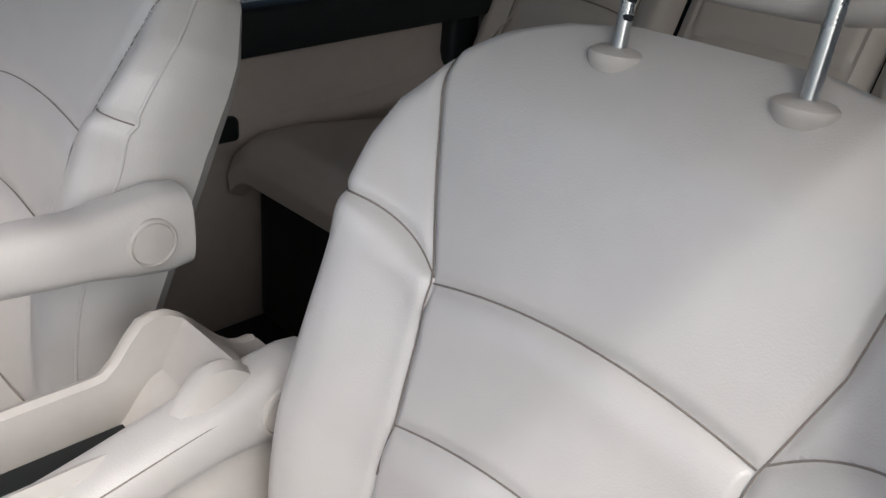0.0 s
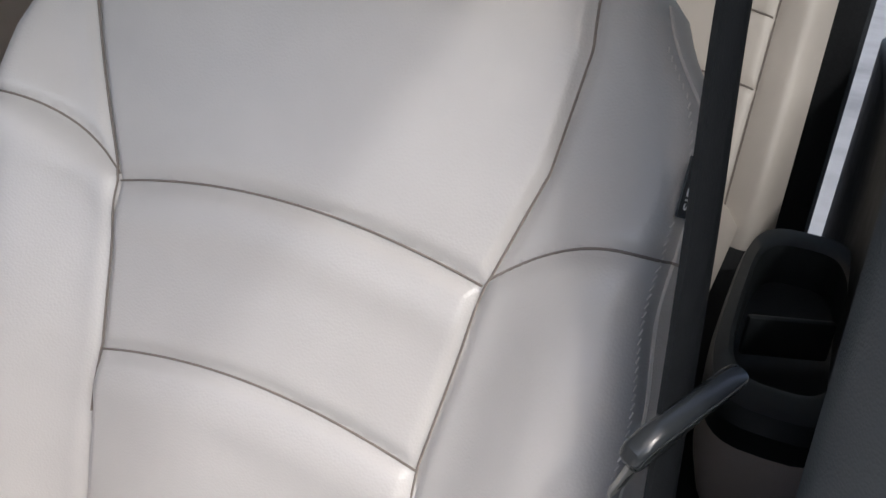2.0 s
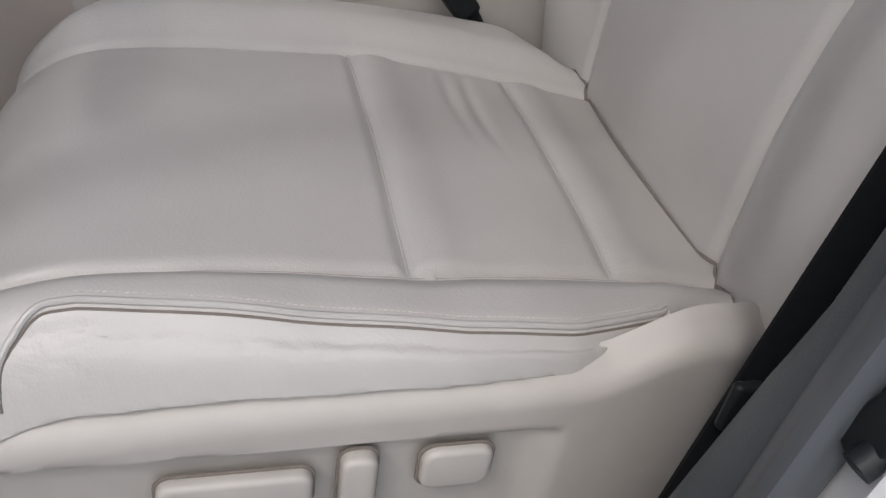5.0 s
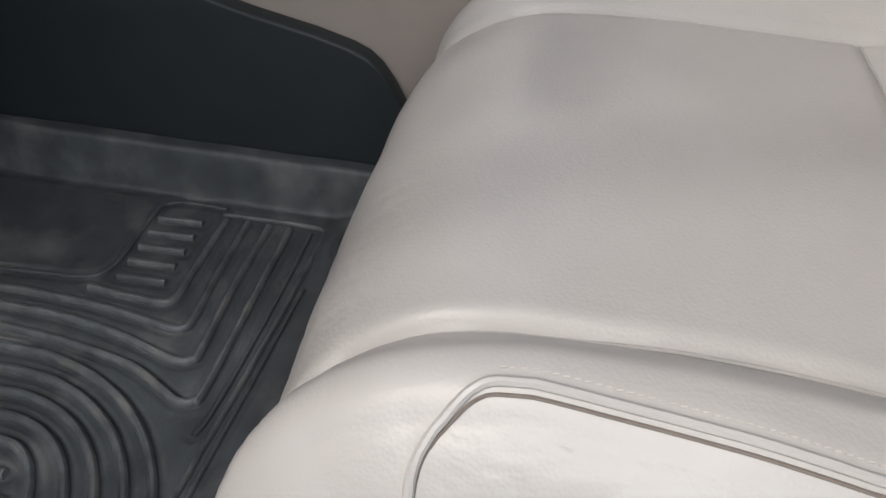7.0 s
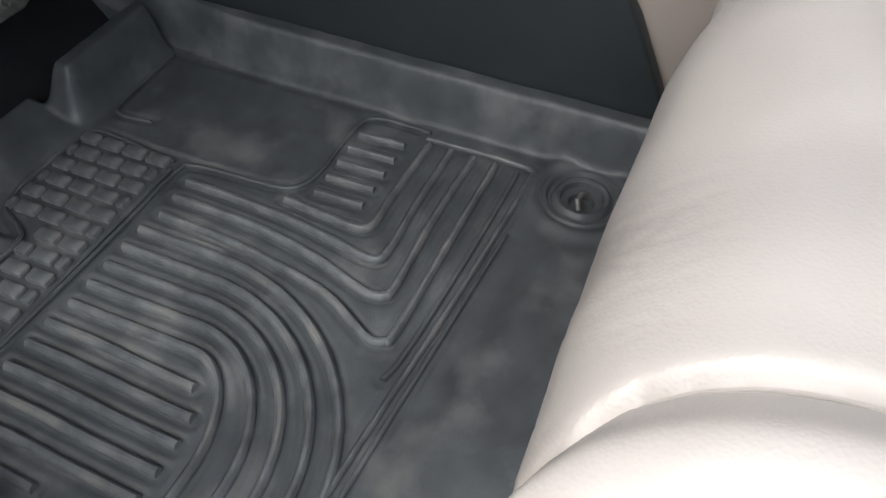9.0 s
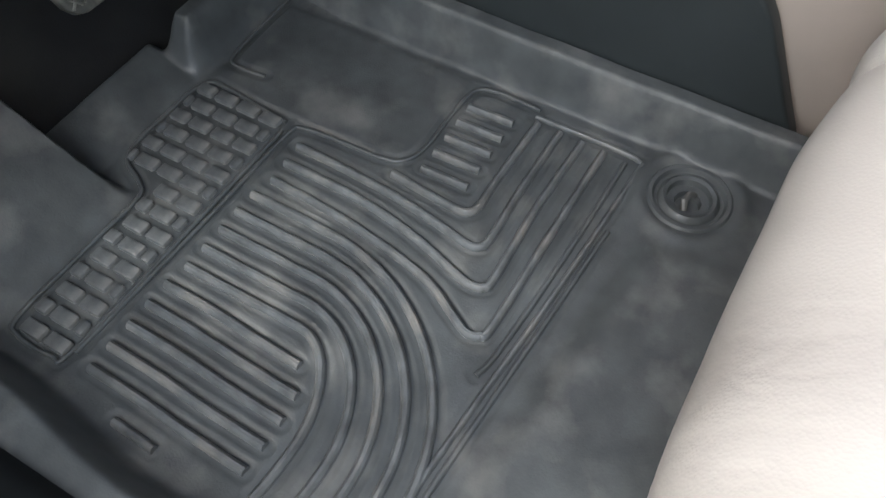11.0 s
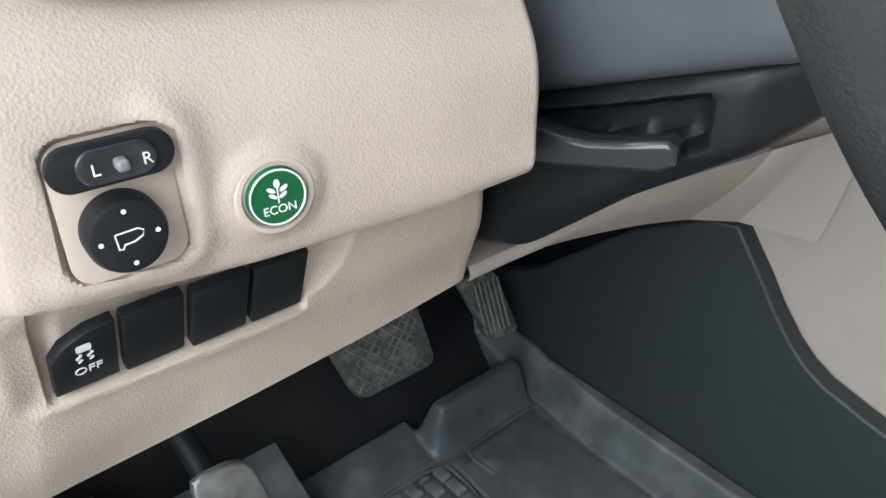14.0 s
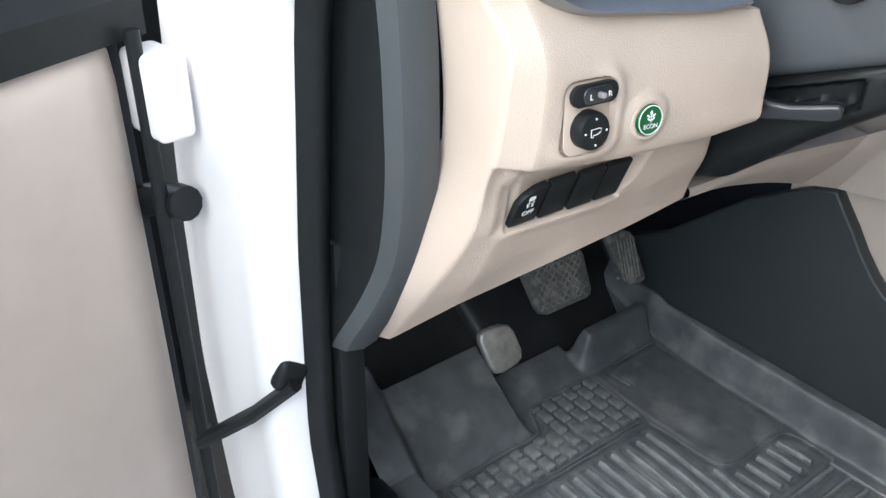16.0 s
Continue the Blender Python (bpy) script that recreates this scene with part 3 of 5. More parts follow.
lettering("tag_text", "SIDE", 0.0105, tag_m @ Matrix.Translation((-0.003, 0.0062, 0.0008)), PRINT, tag, "white word SIDE")
lettering("tag_text", "AIRBAG", 0.0088, tag_m @ Matrix.Translation((0, -0.0056, 0.0008)), PRINT, tag, "white word AIRBAG")
part("tag_rule", plate([(-0.0165, 0.0001), (0.0165, 0.0001), (0.0165, 0.0008), (-0.0165, 0.0008)], 0.0003, tag_m @ Matrix.Translation((0, 0, 0.0007)), 0), PRINT, tag)


# ---- passenger side and rear, seen past the driver's seat ----
build_seat("passenger_seat", 0.83, -1, "beige leather passenger seat with folded-down armrest", False, 0.09, -0.025, 0.595, 0.015)


def rear_bench():
    bench = thing("bench_seat", (0.38, -0.75, 0.02), "wide beige leather rear bench seat in shade", "car seat")

    def base(i, j):
        x = -0.245 + 1.335 * i / 60
        pr = [(-1.10, 0.43), (-0.85, 0.45), (-0.62, 0.475), (-0.54, 0.472), (-0.50, 0.45), (-0.485, 0.415), (-0.49, 0.375), (-0.52, 0.36)]
        k = j / 40 * (len(pr) - 1)
        y, z = lerp(k, range(len(pr)), [p[0] for p in pr]), lerp(k, range(len(pr)), [p[1] for p in pr])
        e = min(i, 60 - i) / 60
        g = min(abs(x - 0.10), abs(x - 0.66))
        return (x, y - 0.008 * math.exp(-(g / 0.008) ** 2) * (j > 22), z - 0.04 * max(0, 1 - e / 0.05) ** 2 - 0.008 * math.exp(-(g / 0.008) ** 2))

    part("bench_cushion", grid(base, 61, 41), REAR_LEATHER, bench, "wide leather bench cushion")
    part("bench_base", block((1.38, 0.50, 0.33), 0.02, 2, Matrix.Translation((0.38, -0.79, 0.20))), CARPET, bench, "dark carpeted bench base")
    lean = radians(24)

    def rest(x0, x1):
        def fn(i, j):
            x, s = x0 + (x1 - x0) * i / 50, 0.66 * j / 60
            e = min(i, 50 - i) / 50 * (x1 - x0)
            d = -0.05 * max(0, 1 - e / 0.05) ** 2 - 0.05 * max(0, (s - 0.58) / 0.08) ** 2
            mid = (x0 + x1) / 2
            if x1 - x0 > 0.3:
                q = abs(x - mid)
                d += 0.02 * smooth((q - 0.15) / 0.08) - 0.006 * math.exp(-((q - 0.155) / 0.006) ** 2)
                if q < 0.155:
                    for s0 in (0.50, 0.38, 0.26):
                        d -= 0.007 * math.exp(-((s - s0 - 0.02 * (1 - (q / 0.155) ** 2)) / 0.008) ** 2)
            return (x, -1.02 - s * math.sin(lean) + d * math.cos(lean), 0.36 + s * math.cos(lean) + d * math.sin(lean))
        return fn

    for x0, x1 in ((-0.30, 0.18), (0.185, 0.575), (0.58, 1.06)):
        fn = rest(x0, x1)
        bk = part("rear_backrest", grid(fn, 51, 61), REAR_LEATHER, bench, "leather rear backrest section")
        mid = (x0 + x1) / 2
        if x1 - x0 > 0.45:
            for s0 in (0.50, 0.38, 0.26):
                pts = []
                for q in np.linspace(-0.15, 0.15, 24):
                    i, j = (mid + q - x0) / (x1 - x0) * 50, (s0 + 0.02 * (1 - (q / 0.155) ** 2)) / 0.66 * 60
                    pts.append(Vector(fn(i, j)) + Vector((0, 0.002, 0.001)))
                part("seam", tube(pts, 0.0018, 6), THREAD_AND_SHADE, bk)
            for sg in (-1, 1):
                pts = [Vector(fn((mid + sg * 0.155 - x0) / (x1 - x0) * 50, s / 0.66 * 60)) + Vector((0, 0.002, 0.001)) for s in np.linspace(0.02, 0.6, 30)]
                part("seam", tube(pts, 0.0016, 6), THREAD_AND_SHADE, bk)
    return bench


rear_bench()

# ---- shell of the car ----
setting("floor", block((1.62, 3.2, 0.04), 0, 1, Matrix.Translation((0.38, 0.0, -0.035))), CARPET, "black carpeted car floor", "floor")
setting("ground", block((400, 400, 0.1), 0, 1, Matrix.Translation((0, 0, -0.47))), CONCRETE, "grey concrete ground under the car", "ground")


def roof(i, j):
    x, y = -0.28 + 1.32 * i / 20, -1.65 + 2.05 * j / 20
    return (x, y, 1.235 - 0.05 * ((x - 0.38) / 0.66) ** 2 - 0.02 * ((y + 0.6) / 1.0) ** 2)


v, f = grid(roof, 21, 21)
top = [(x, y, z + 0.05) for x, y, z in v]
edge = joined((v, [q[::-1] for q in f]), (top, f))
setting("ceiling", edge, HEADLINER, "pale cloth headliner under the roof", "ceiling")
setting("wall_rear", block((1.50, 0.05, 1.10), 0.01, 1, Matrix.Translation((0.38, -1.72, 0.40))), CARPET, "dark tailgate behind the rear seat", "wall")
pass_wall = setting("wall_passenger", block((0.06, 3.0, 0.66), 0.01, 1, Matrix.Translation((1.17, -0.2, 0.30))), BEIGE_SMOOTH, "beige door trim on the passenger side", "wall")
setting("wall_rear_door", block((0.06, 1.55, 0.66), 0.01, 1, Matrix.Translation((-0.43, -0.92, 0.30))), DARK, "black rear door trim behind the pillar", "wall")


# passenger pane runs on past the front seat, added to cut light there
for x, y, long, name in ((1.175, -0.45, 2.40, "window_dimmer_1"), (-0.435, -0.92, 1.50, "window_2")):
    setting(name, block((0.006, long, 0.58), 0.002, 1, Matrix.Translation((x - (0.07 if x > 0 else -0.07), y, 0.92)) @ Matrix.Rotation(0.22 if x < 0 else -0.22, 4, "Y")), TINTED, "dark tinted side window", "window").visible_shadow = x > 0


# out of view, added to keep light from entering at the rear
setting("rear_window_block", block((1.40, 0.006, 0.34), 0.002, 1, Matrix.Translation((0.38, -1.70, 1.08))), TINTED, "unseen tinted rear pane added to block light", "window")


def rear_door_trim():
    d = thing("rear_door_trim", (1.12, -0.72, 0.05), "beige rear door trim with black window sill", "door trim")

    def pan(i, j):
        y, z = -1.15 + 0.85 * i / 30, 0.06 + 0.58 * j / 30
        x = 1.125 - 0.012 * smooth((z - 0.36) / 0.1) - 0.03 * smooth((z - 0.40) / 0.04) * smooth((0.52 - z) / 0.04)
        return (x, y, z + 0.04 * smooth((-0.6 - y) / 0.5) * (z - 0.06) / 0.58)
    part("door_panel", grid(pan, 31, 31, flip=True), BEIGE_SMOOTH, d)
    m = axes((1.085, -0.72, 0.675), (0, -1, 0.045), (0, 0, 1))
    part("window_sill", plate(rounded(0.90, 0.09, 0.02), 0.06, m, 0.01, 3), DARK, d, "black upper door trim")
    part("grab_handle", block((0.03, 0.12, 0.05), 0.012, 3, Matrix.Translation((1.088, -0.45, 0.47))), DARK, d, "dark door handle recess")
    part("pillar_edge", block((0.05, 0.10, 0.75), 0.02, 3, Matrix.Translation((1.10, -1.13, 0.42))), DARK, d, "black seal along the door's rear edge")
    return d


rear_door_trim()

# rear armrest of the door behind the driver, with its moulded pockets
trim = thing("cup_tray", (-0.36, -0.62, 0.30), "black moulded cup tray with two pockets on beige base", "cup tray")


def pod(i, j):
    a = 2 * math.pi * i / 40
    ca, sa = math.cos(a), math.sin(a)
    x = 0.075 * math.copysign(abs(ca) ** 0.6, ca)
    y = 0.25 * math.copysign(abs(sa) ** 0.5, sa)
    prof = [(0.80, -0.16), (0.95, -0.10), (1.0, -0.035)]
    k, z = prof[j]
    return (-0.345 + x * k, -0.63 + y * k, 0.47 + z)


v, f = grid(pod, 40, 3, wrap_u=True)
part("armrest_body", (v, f), BEIGE_SMOOTH, trim, "beige lower body")


def pod_top(i, j):
    a = 2 * math.pi * i / 40
    ca, sa = math.cos(a), math.sin(a)
    x = 0.075 * math.copysign(abs(ca) ** 0.6, ca)
    y = 0.25 * math.copysign(abs(sa) ** 0.5, sa)
    k, z = [(1.0, -0.035), (1.01, -0.01), (0.96, 0.004), (0.80, 0.006), (0.74, 0.002), (0.70, -0.05), (0.5, -0.055), (0.0, -0.055)][j]
    return (-0.345 + x * k, -0.63 + y * k, 0.47 + z)


v, f = grid(pod_top, 40, 8, wrap_u=True)
part("armrest_top", (v, f), DARK, trim, "charcoal top with recess")
part("pocket_divider", block((0.10, 0.012, 0.05), 0.004, 2, Matrix.Translation((-0.345, -0.60, 0.448)) @ Matrix.Rotation(0.4, 4, "Z")), DARK, trim)


# ---- centre console between the seats ----
def console():
    c = thing("center_console", (0.38, 0.2, 0.02), "beige centre console with dark storage tray", "console")

    def shell(i, j):
        y = -0.14 + 0.60 * i / 40
        top = 0.495 + 0.055 * smooth((0.06 - y) / 0.06) - 0.075 * smooth((-0.01 - y) / 0.10)
        sec = [(-0.075, 0.05), (-0.078, top - 0.03), (-0.070, top - 0.006), (-0.058, top), (-0.050, top - 0.004), (-0.047, top - 0.07 * smooth((y + 0.04) / 0.04)),
               (0.047, top - 0.07 * smooth((y + 0.04) / 0.04)), (0.050, top - 0.004), (0.058, top), (0.070, top - 0.006), (0.078, top - 0.03), (0.075, 0.05)]
        x, z = sec[j]
        if i == 0:
            z -= 0.02
        return (0.385 + x, y, z)
    part("console_shell", grid(shell, 41, 12, flip=True), SEAT_PLASTIC, c)
    part("storage_tray", block((0.092, 0.46, 0.006), 0.002, 2, Matrix.Translation((0.385, 0.215, 0.432))), DARK, c, "black rubber tray liner")
    part("rear_end", block((0.15, 0.03, 0.42), 0.012, 3, Matrix.Translation((0.385, -0.135, 0.235))), SEAT_PLASTIC, c)
    return c


console()

# ---- pillar, belt and body beside the driver ----
PIL_Z = [-0.30, 0.10, 0.30, 0.40, 0.45, 0.60, 0.80, 1.20]
PIL_IN = [(-0.330, 0.080), (-0.330, 0.080), (-0.335, 0.078), (-0.346, 0.062), (-0.347, 0.042), (-0.343, 0.014), (-0.338, -0.017), (-0.325, -0.080)]
PIL_OUT = [(-0.385, 0.100), (-0.386, 0.102), (-0.390, 0.103), (-0.393, 0.098), (-0.394, 0.095), (-0.399, 0.085), (-0.406, 0.071), (-0.420, 0.040)]


def pillar_at(z, k, out):
    """A point of the pillar at height z; k runs from the trim's inner edge to the seal."""
    a = [lerp(z, PIL_Z, [p[c] for p in PIL_IN]) for c in (0, 1)]
    b = [lerp(z, PIL_Z, [p[c] for p in PIL_OUT]) for c in (0, 1)]
    n = Vector((b[1] - a[1], a[0] - b[0])).normalized()
    return (a[0] + (b[0] - a[0]) * k + n.x * out, a[1] + (b[1] - a[1]) * k + n.y * out, z)


def pillar_z(j):
    return -0.30 + 1.50 * j / 60


def pillar(i, j):
    z = pillar_z(j)
    k, out = [(-0.04, -0.20), (-0.03, -0.06), (-0.015, -0.015), (0.0, -0.002), (0.06, 0.007), (0.2, 0.013), (0.4, 0.016), (0.6, 0.016), (0.8, 0.012), (0.93, 0.005), (0.97, -0.02)][i]
    return pillar_at(z, k, out * (0.4 if z < 0.25 else 1))


setting("pillar_trim", grid(pillar, 11, 61), GREY, "charcoal plastic trim on the door pillar", "pillar")


def seal(i, j):
    p = pillar_at(pillar_z(j), 1.0, 0.0)
    k = i / 18
    a = 2 * math.pi * k
    r = 0.0115 + 0.0025 * math.cos(3 * a)
    return (p[0] - 0.007 + r * math.cos(a), p[1] + 0.004 + r * math.sin(a), p[2])


setting("door_seal", grid(seal, 18, 61, wrap_u=True), GREY_LIGHT, "ribbed rubber door seal along the pillar", "seal")


def jamb(i, j):
    p = pillar_at(pillar_z(j), 1.0, 0.0)
    dx, dy = [(-0.008, -0.012), (-0.024, -0.006), (-0.036, 0.004), (-0.075, 0.002), (-0.120, -0.010), (-0.135, -0.030), (-0.140, -0.25)][i]
    return (p[0] + dx, p[1] + dy, p[2])


setting("pillar_body", grid(jamb, 7, 61), WHITE_PAINT, "white painted door pillar", "pillar")
striker = thing("door_striker", (-0.42, 0.09, 0.445), "black bolted door striker on white pillar", "striker")
strike_m = axes((-0.4185, 0.0965, 0.452), (-0.35, 0.05, 0.93), (-0.93, 0.0, -0.35))
part("striker_plate", plate(rounded(0.040, 0.019, 0.009, 6), 0.005, strike_m @ Matrix.Rotation(math.pi, 4, "X"), 0.002, 3), DARK, striker, "oval black base plate")
bolt_m = axes((-0.4165, 0.0965, 0.458), (1, 0, 0), (0, 0, -1))
part("bolt_head", turned([(0.0, 0.006), (0.0028, 0.006), (0.0032, 0.0095), (0.0062, 0.0100), (0.0078, 0.008), (0.0084, 0.003), (0.0090, -0.001), (0.0, -0.001)][::-1], 28, bolt_m @ Matrix.Rotation(math.pi, 4, "X")), DARK, striker, "recessed socket bolt")
part("rubber_stop", tube([(-0.4205, 0.093, 0.446), (-0.4220, 0.099, 0.441), (-0.4230, 0.104, 0.437)], 0.0062, 16), DARK, striker, "round rubber stop")

belt = thing("seat_belt", (-0.33, 0.03, 0.30), "black seat belt hanging beside the driver seat", "seat belt")
BELT = spline([(-0.335, 0.075, 0.18), (-0.322, 0.047, 0.30), (-0.3075, 0.012, 0.45), (-0.2935, -0.023, 0.60), (-0.2795, -0.058, 0.75), (-0.2645, -0.093, 0.90), (-0.264, -0.13, 1.05), (-0.30, -0.17, 1.17)], 60)


def strap(i, j):
    p = BELT[j]
    d = (BELT[min(j + 1, 59)] - BELT[max(j - 1, 0)]).normalized()
    side = Vector((0.15, 0.989, 0.0))
    side = (side - d * side.dot(d)).normalized()
    nrm = side.cross(d)
    w = [-1, -0.6, -0.2, 0.2, 0.6, 1, 1, 0.6, 0.2, -0.2, -0.6, -1][i]
    t = 0.0007 if i < 6 else -0.0007
    ridge = 0.0008 * (abs(w) == 0.2 or abs(w) == 1)
    return p + side * (0.0235 * w) + nrm * (t + (ridge if i < 6 else -ridge) + 0.004 * w * w)


part("webbing", grid(strap, 12, 60, wrap_u=True), WEBBING, belt, "ribbed black webbing")
tm = axes((-0.288, -0.032, 0.693), (-0.47, -0.84, 0.27), (-0.15, 0.35, 0.9))
tongue = part("latch_tongue", plate([(-0.039, -0.004), (-0.036, -0.012), (-0.026, -0.016), (-0.012, -0.011), (0.004, -0.007), (0.030, -0.0055), (0.038, -0.003), (0.039, 0.003), (0.030, 0.0055), (0.004, 0.006), (-0.014, 0.0075), (-0.028, 0.0070), (-0.036, 0.003)], 0.013,
              tm @ Matrix.Translation((0, 0, -0.0065)), 0.0045, 4), LEVER, belt, "glossy black latch grip")
part("latch_plate", plate([(-0.034, -0.010), (-0.020, -0.012), (-0.024, -0.030), (-0.031, -0.039), (-0.040, -0.040), (-0.042, -0.034)], 0.0025, tm @ Matrix.Translation((0, 0, -0.001)), 0.0006, 1), STEEL, tongue, "steel latch blade")
part("latch_slot", plate([(-0.033, -0.026), (-0.028, -0.026), (-0.032, -0.034), (-0.037, -0.034)], 0.0031, tm @ Matrix.Translation((0, 0, -0.0013)), 0.0002, 1), DARK, tongue)
part("belt_anchor", block((0.008, 0.018, 0.034), 0.004, 3, Matrix.Translation((-0.322, 0.060, 0.350))), DARK, belt, "belt anchor bolt cover")

buckle = thing("belt_buckle", (0.255, 0.07, 0.30), "black belt buckle with red release button", "seat belt")
bm_ = axes((0.262, 0.098, 0.362), (0.95, 0.1, 0), (0.0, 0.62, 0.78))
part("buckle_body", plate(rounded(0.052, 0.095, 0.008), 0.028, bm_ @ Matrix.Translation((0, -0.010, -0.014)), 0.003, 3), DARK, buckle)
part("release_button", plate(rounded(0.045, 0.020, 0.004), 0.030, bm_ @ Matrix.Translation((0, 0.035, -0.015)), 0.002, 2), RED, buckle, "red release button")
part("buckle_stalk", tube([(0.262, 0.072, 0.335), (0.262, 0.05, 0.30), (0.262, 0.02, 0.24)], 0.012, 10), DARK, buckle)

# ---- steering wheel and column ----
WC = Vector((0.010, 0.614, 0.730))
WT = 0.46
wheel_m = axes(WC, (1, 0, 0), (0, math.sin(WT), math.cos(WT)))
wheel = thing("steering_wheel", tuple(WC), "black leather steering wheel with padded grips", "steering wheel")
rim = []
for k in range(120):
    a = 2 * math.pi * k / 120
    rim.append(wheel_m @ Vector((0.192 * math.cos(a), 0.192 * math.sin(a), 0)))
part("rim", tube(rim, 0.0160, 20, 1.12, up=tuple(wheel_m.to_3x3() @ Vector((0, 0, 1))), closed=True), WHEEL, wheel, "grained leather rim")
part("hub", plate(rounded(0.15, 0.13, 0.045), 0.05, wheel_m @ Matrix.Translation((0, -0.005, -0.03)), 0.012, 4), GREY, wheel, "charcoal airbag cover")
for ang, ln in ((180, 0.12), (0, 0.12), (-65, 0.13), (-115, 0.13)):
    a = radians(ang)
    sp = wheel_m @ Matrix.Rotation(a, 4, "Z") @ Matrix.Translation((0.12, 0, -0.014))
    part("spoke", block((0.13, 0.045 if abs(ang) in (0, 180) else 0.026, 0.016), 0.006, 3, sp), GREY if abs(ang) in (0, 180) else DARK, wheel)
part("switch_pad", plate(rounded(0.05, 0.045, 0.012), 0.008, wheel_m @ Matrix.Translation((-0.105, -0.01, -0.008)), 0.003, 3), DARK, wheel, "black spoke switch pad")

column = thing("steering_column", (0.01, 0.74, 0.60), "charcoal steering column cover with tilt lever", "steering column")


def loft(left, right, low, high, ys, n=48, power=0.4, dent=None):
    """A closed cover with box-like sections along y; each side is a function of y."""
    def fn(i, j):
        y = ys[j]
        a = 2 * math.pi * i / n
        ca, sa = math.cos(a), math.sin(a)
        u = 0.5 + 0.5 * math.copysign(abs(ca) ** power, ca)
        w = 0.5 + 0.5 * math.copysign(abs(sa) ** power, sa)
        x, z = left(y) + (right(y) - left(y)) * u, low(y) + (high(y) - low(y)) * w
        if dent and u < 0.5:
            x += dent(y, z) * (1 - 2 * u)
        return (x, y, z)
    v, f = grid(fn, n, len(ys), wrap_u=True, flip=True)
    f.append(list(range(n)))
    return v, f


shroud_left = lambda y: lerp(y, [0.650, 0.662, 0.680, 0.705, 0.79, 0.90], [0.022, 0.004, -0.004, -0.011, -0.030, -0.042])  # noqa: E731
shroud_low = lambda y: 0.594 - 0.36 * (y - 0.705) + 0.016 * smooth((0.675 - y) / 0.03)  # noqa: E731
pod_left = lambda y: lerp(y, [0.668, 0.680, 0.70, 0.76, 0.82, 0.90], [0.030, 0.008, -0.010, -0.028, -0.036, -0.040])  # noqa: E731
pod_low = lambda y: lerp(y, [0.668, 0.698, 0.76, 0.82, 0.90], [0.588, 0.556, 0.510, 0.456, 0.43])  # noqa: E731
slot = lambda y, z: 0.020 * smooth((y - 0.712) / 0.012) * smooth((0.84 - y) / 0.02) * smooth((z - 0.553 + 0.2 * (y - 0.72)) / 0.005) * smooth((0.583 - 0.36 * (y - 0.72) - z) / 0.006)  # noqa: E731
part("column_shroud", loft(shroud_left, lambda y: 0.04 - shroud_left(y), shroud_low, lambda y: shroud_low(y) + 0.128, list(np.linspace(0.650, 0.90, 40)), 64, 0.32), GREY_LIGHT, column, "slate plastic column cover")
part("lower_shroud", loft(pod_left, lambda y: 0.05 - pod_left(y), pod_low, lambda y: shroud_low(y) + 0.004, list(np.linspace(0.668, 0.90, 70)), 120, 0.5, slot), DARK, column, "black lower column cover with lever slot")
along = Vector((0.024, -0.066, 0.010))
lever_m = axes((-0.036, 0.752, 0.552), along, (0.0, 0.15, 1.0))
part("tilt_lever", plate([(-0.070, -0.010), (-0.020, -0.0095), (0.028, -0.0085), (0.034, -0.005), (0.0355, 0.004), (0.031, 0.0072), (0.010, 0.0050), (-0.006, 0.0042), (-0.020, 0.0062), (-0.034, 0.0105), (-0.070, 0.0125)], 0.016,
     lever_m @ Matrix.Translation((0, 0, -0.010)), 0.0035, 4), LEVER, column, "glossy black tilt lever")
part("key_barrel", turned([(0.0, 0.004), (0.010, 0.004), (0.012, 0.006), (0.017, 0.006), (0.018, 0.0), (0.018, -0.006), (0.0, -0.006)][::-1], 32, axes((-0.024, 0.742, 0.655), (0, -1, 0), (0, 0, 1))), DARK, column, "black round switch on the cover")


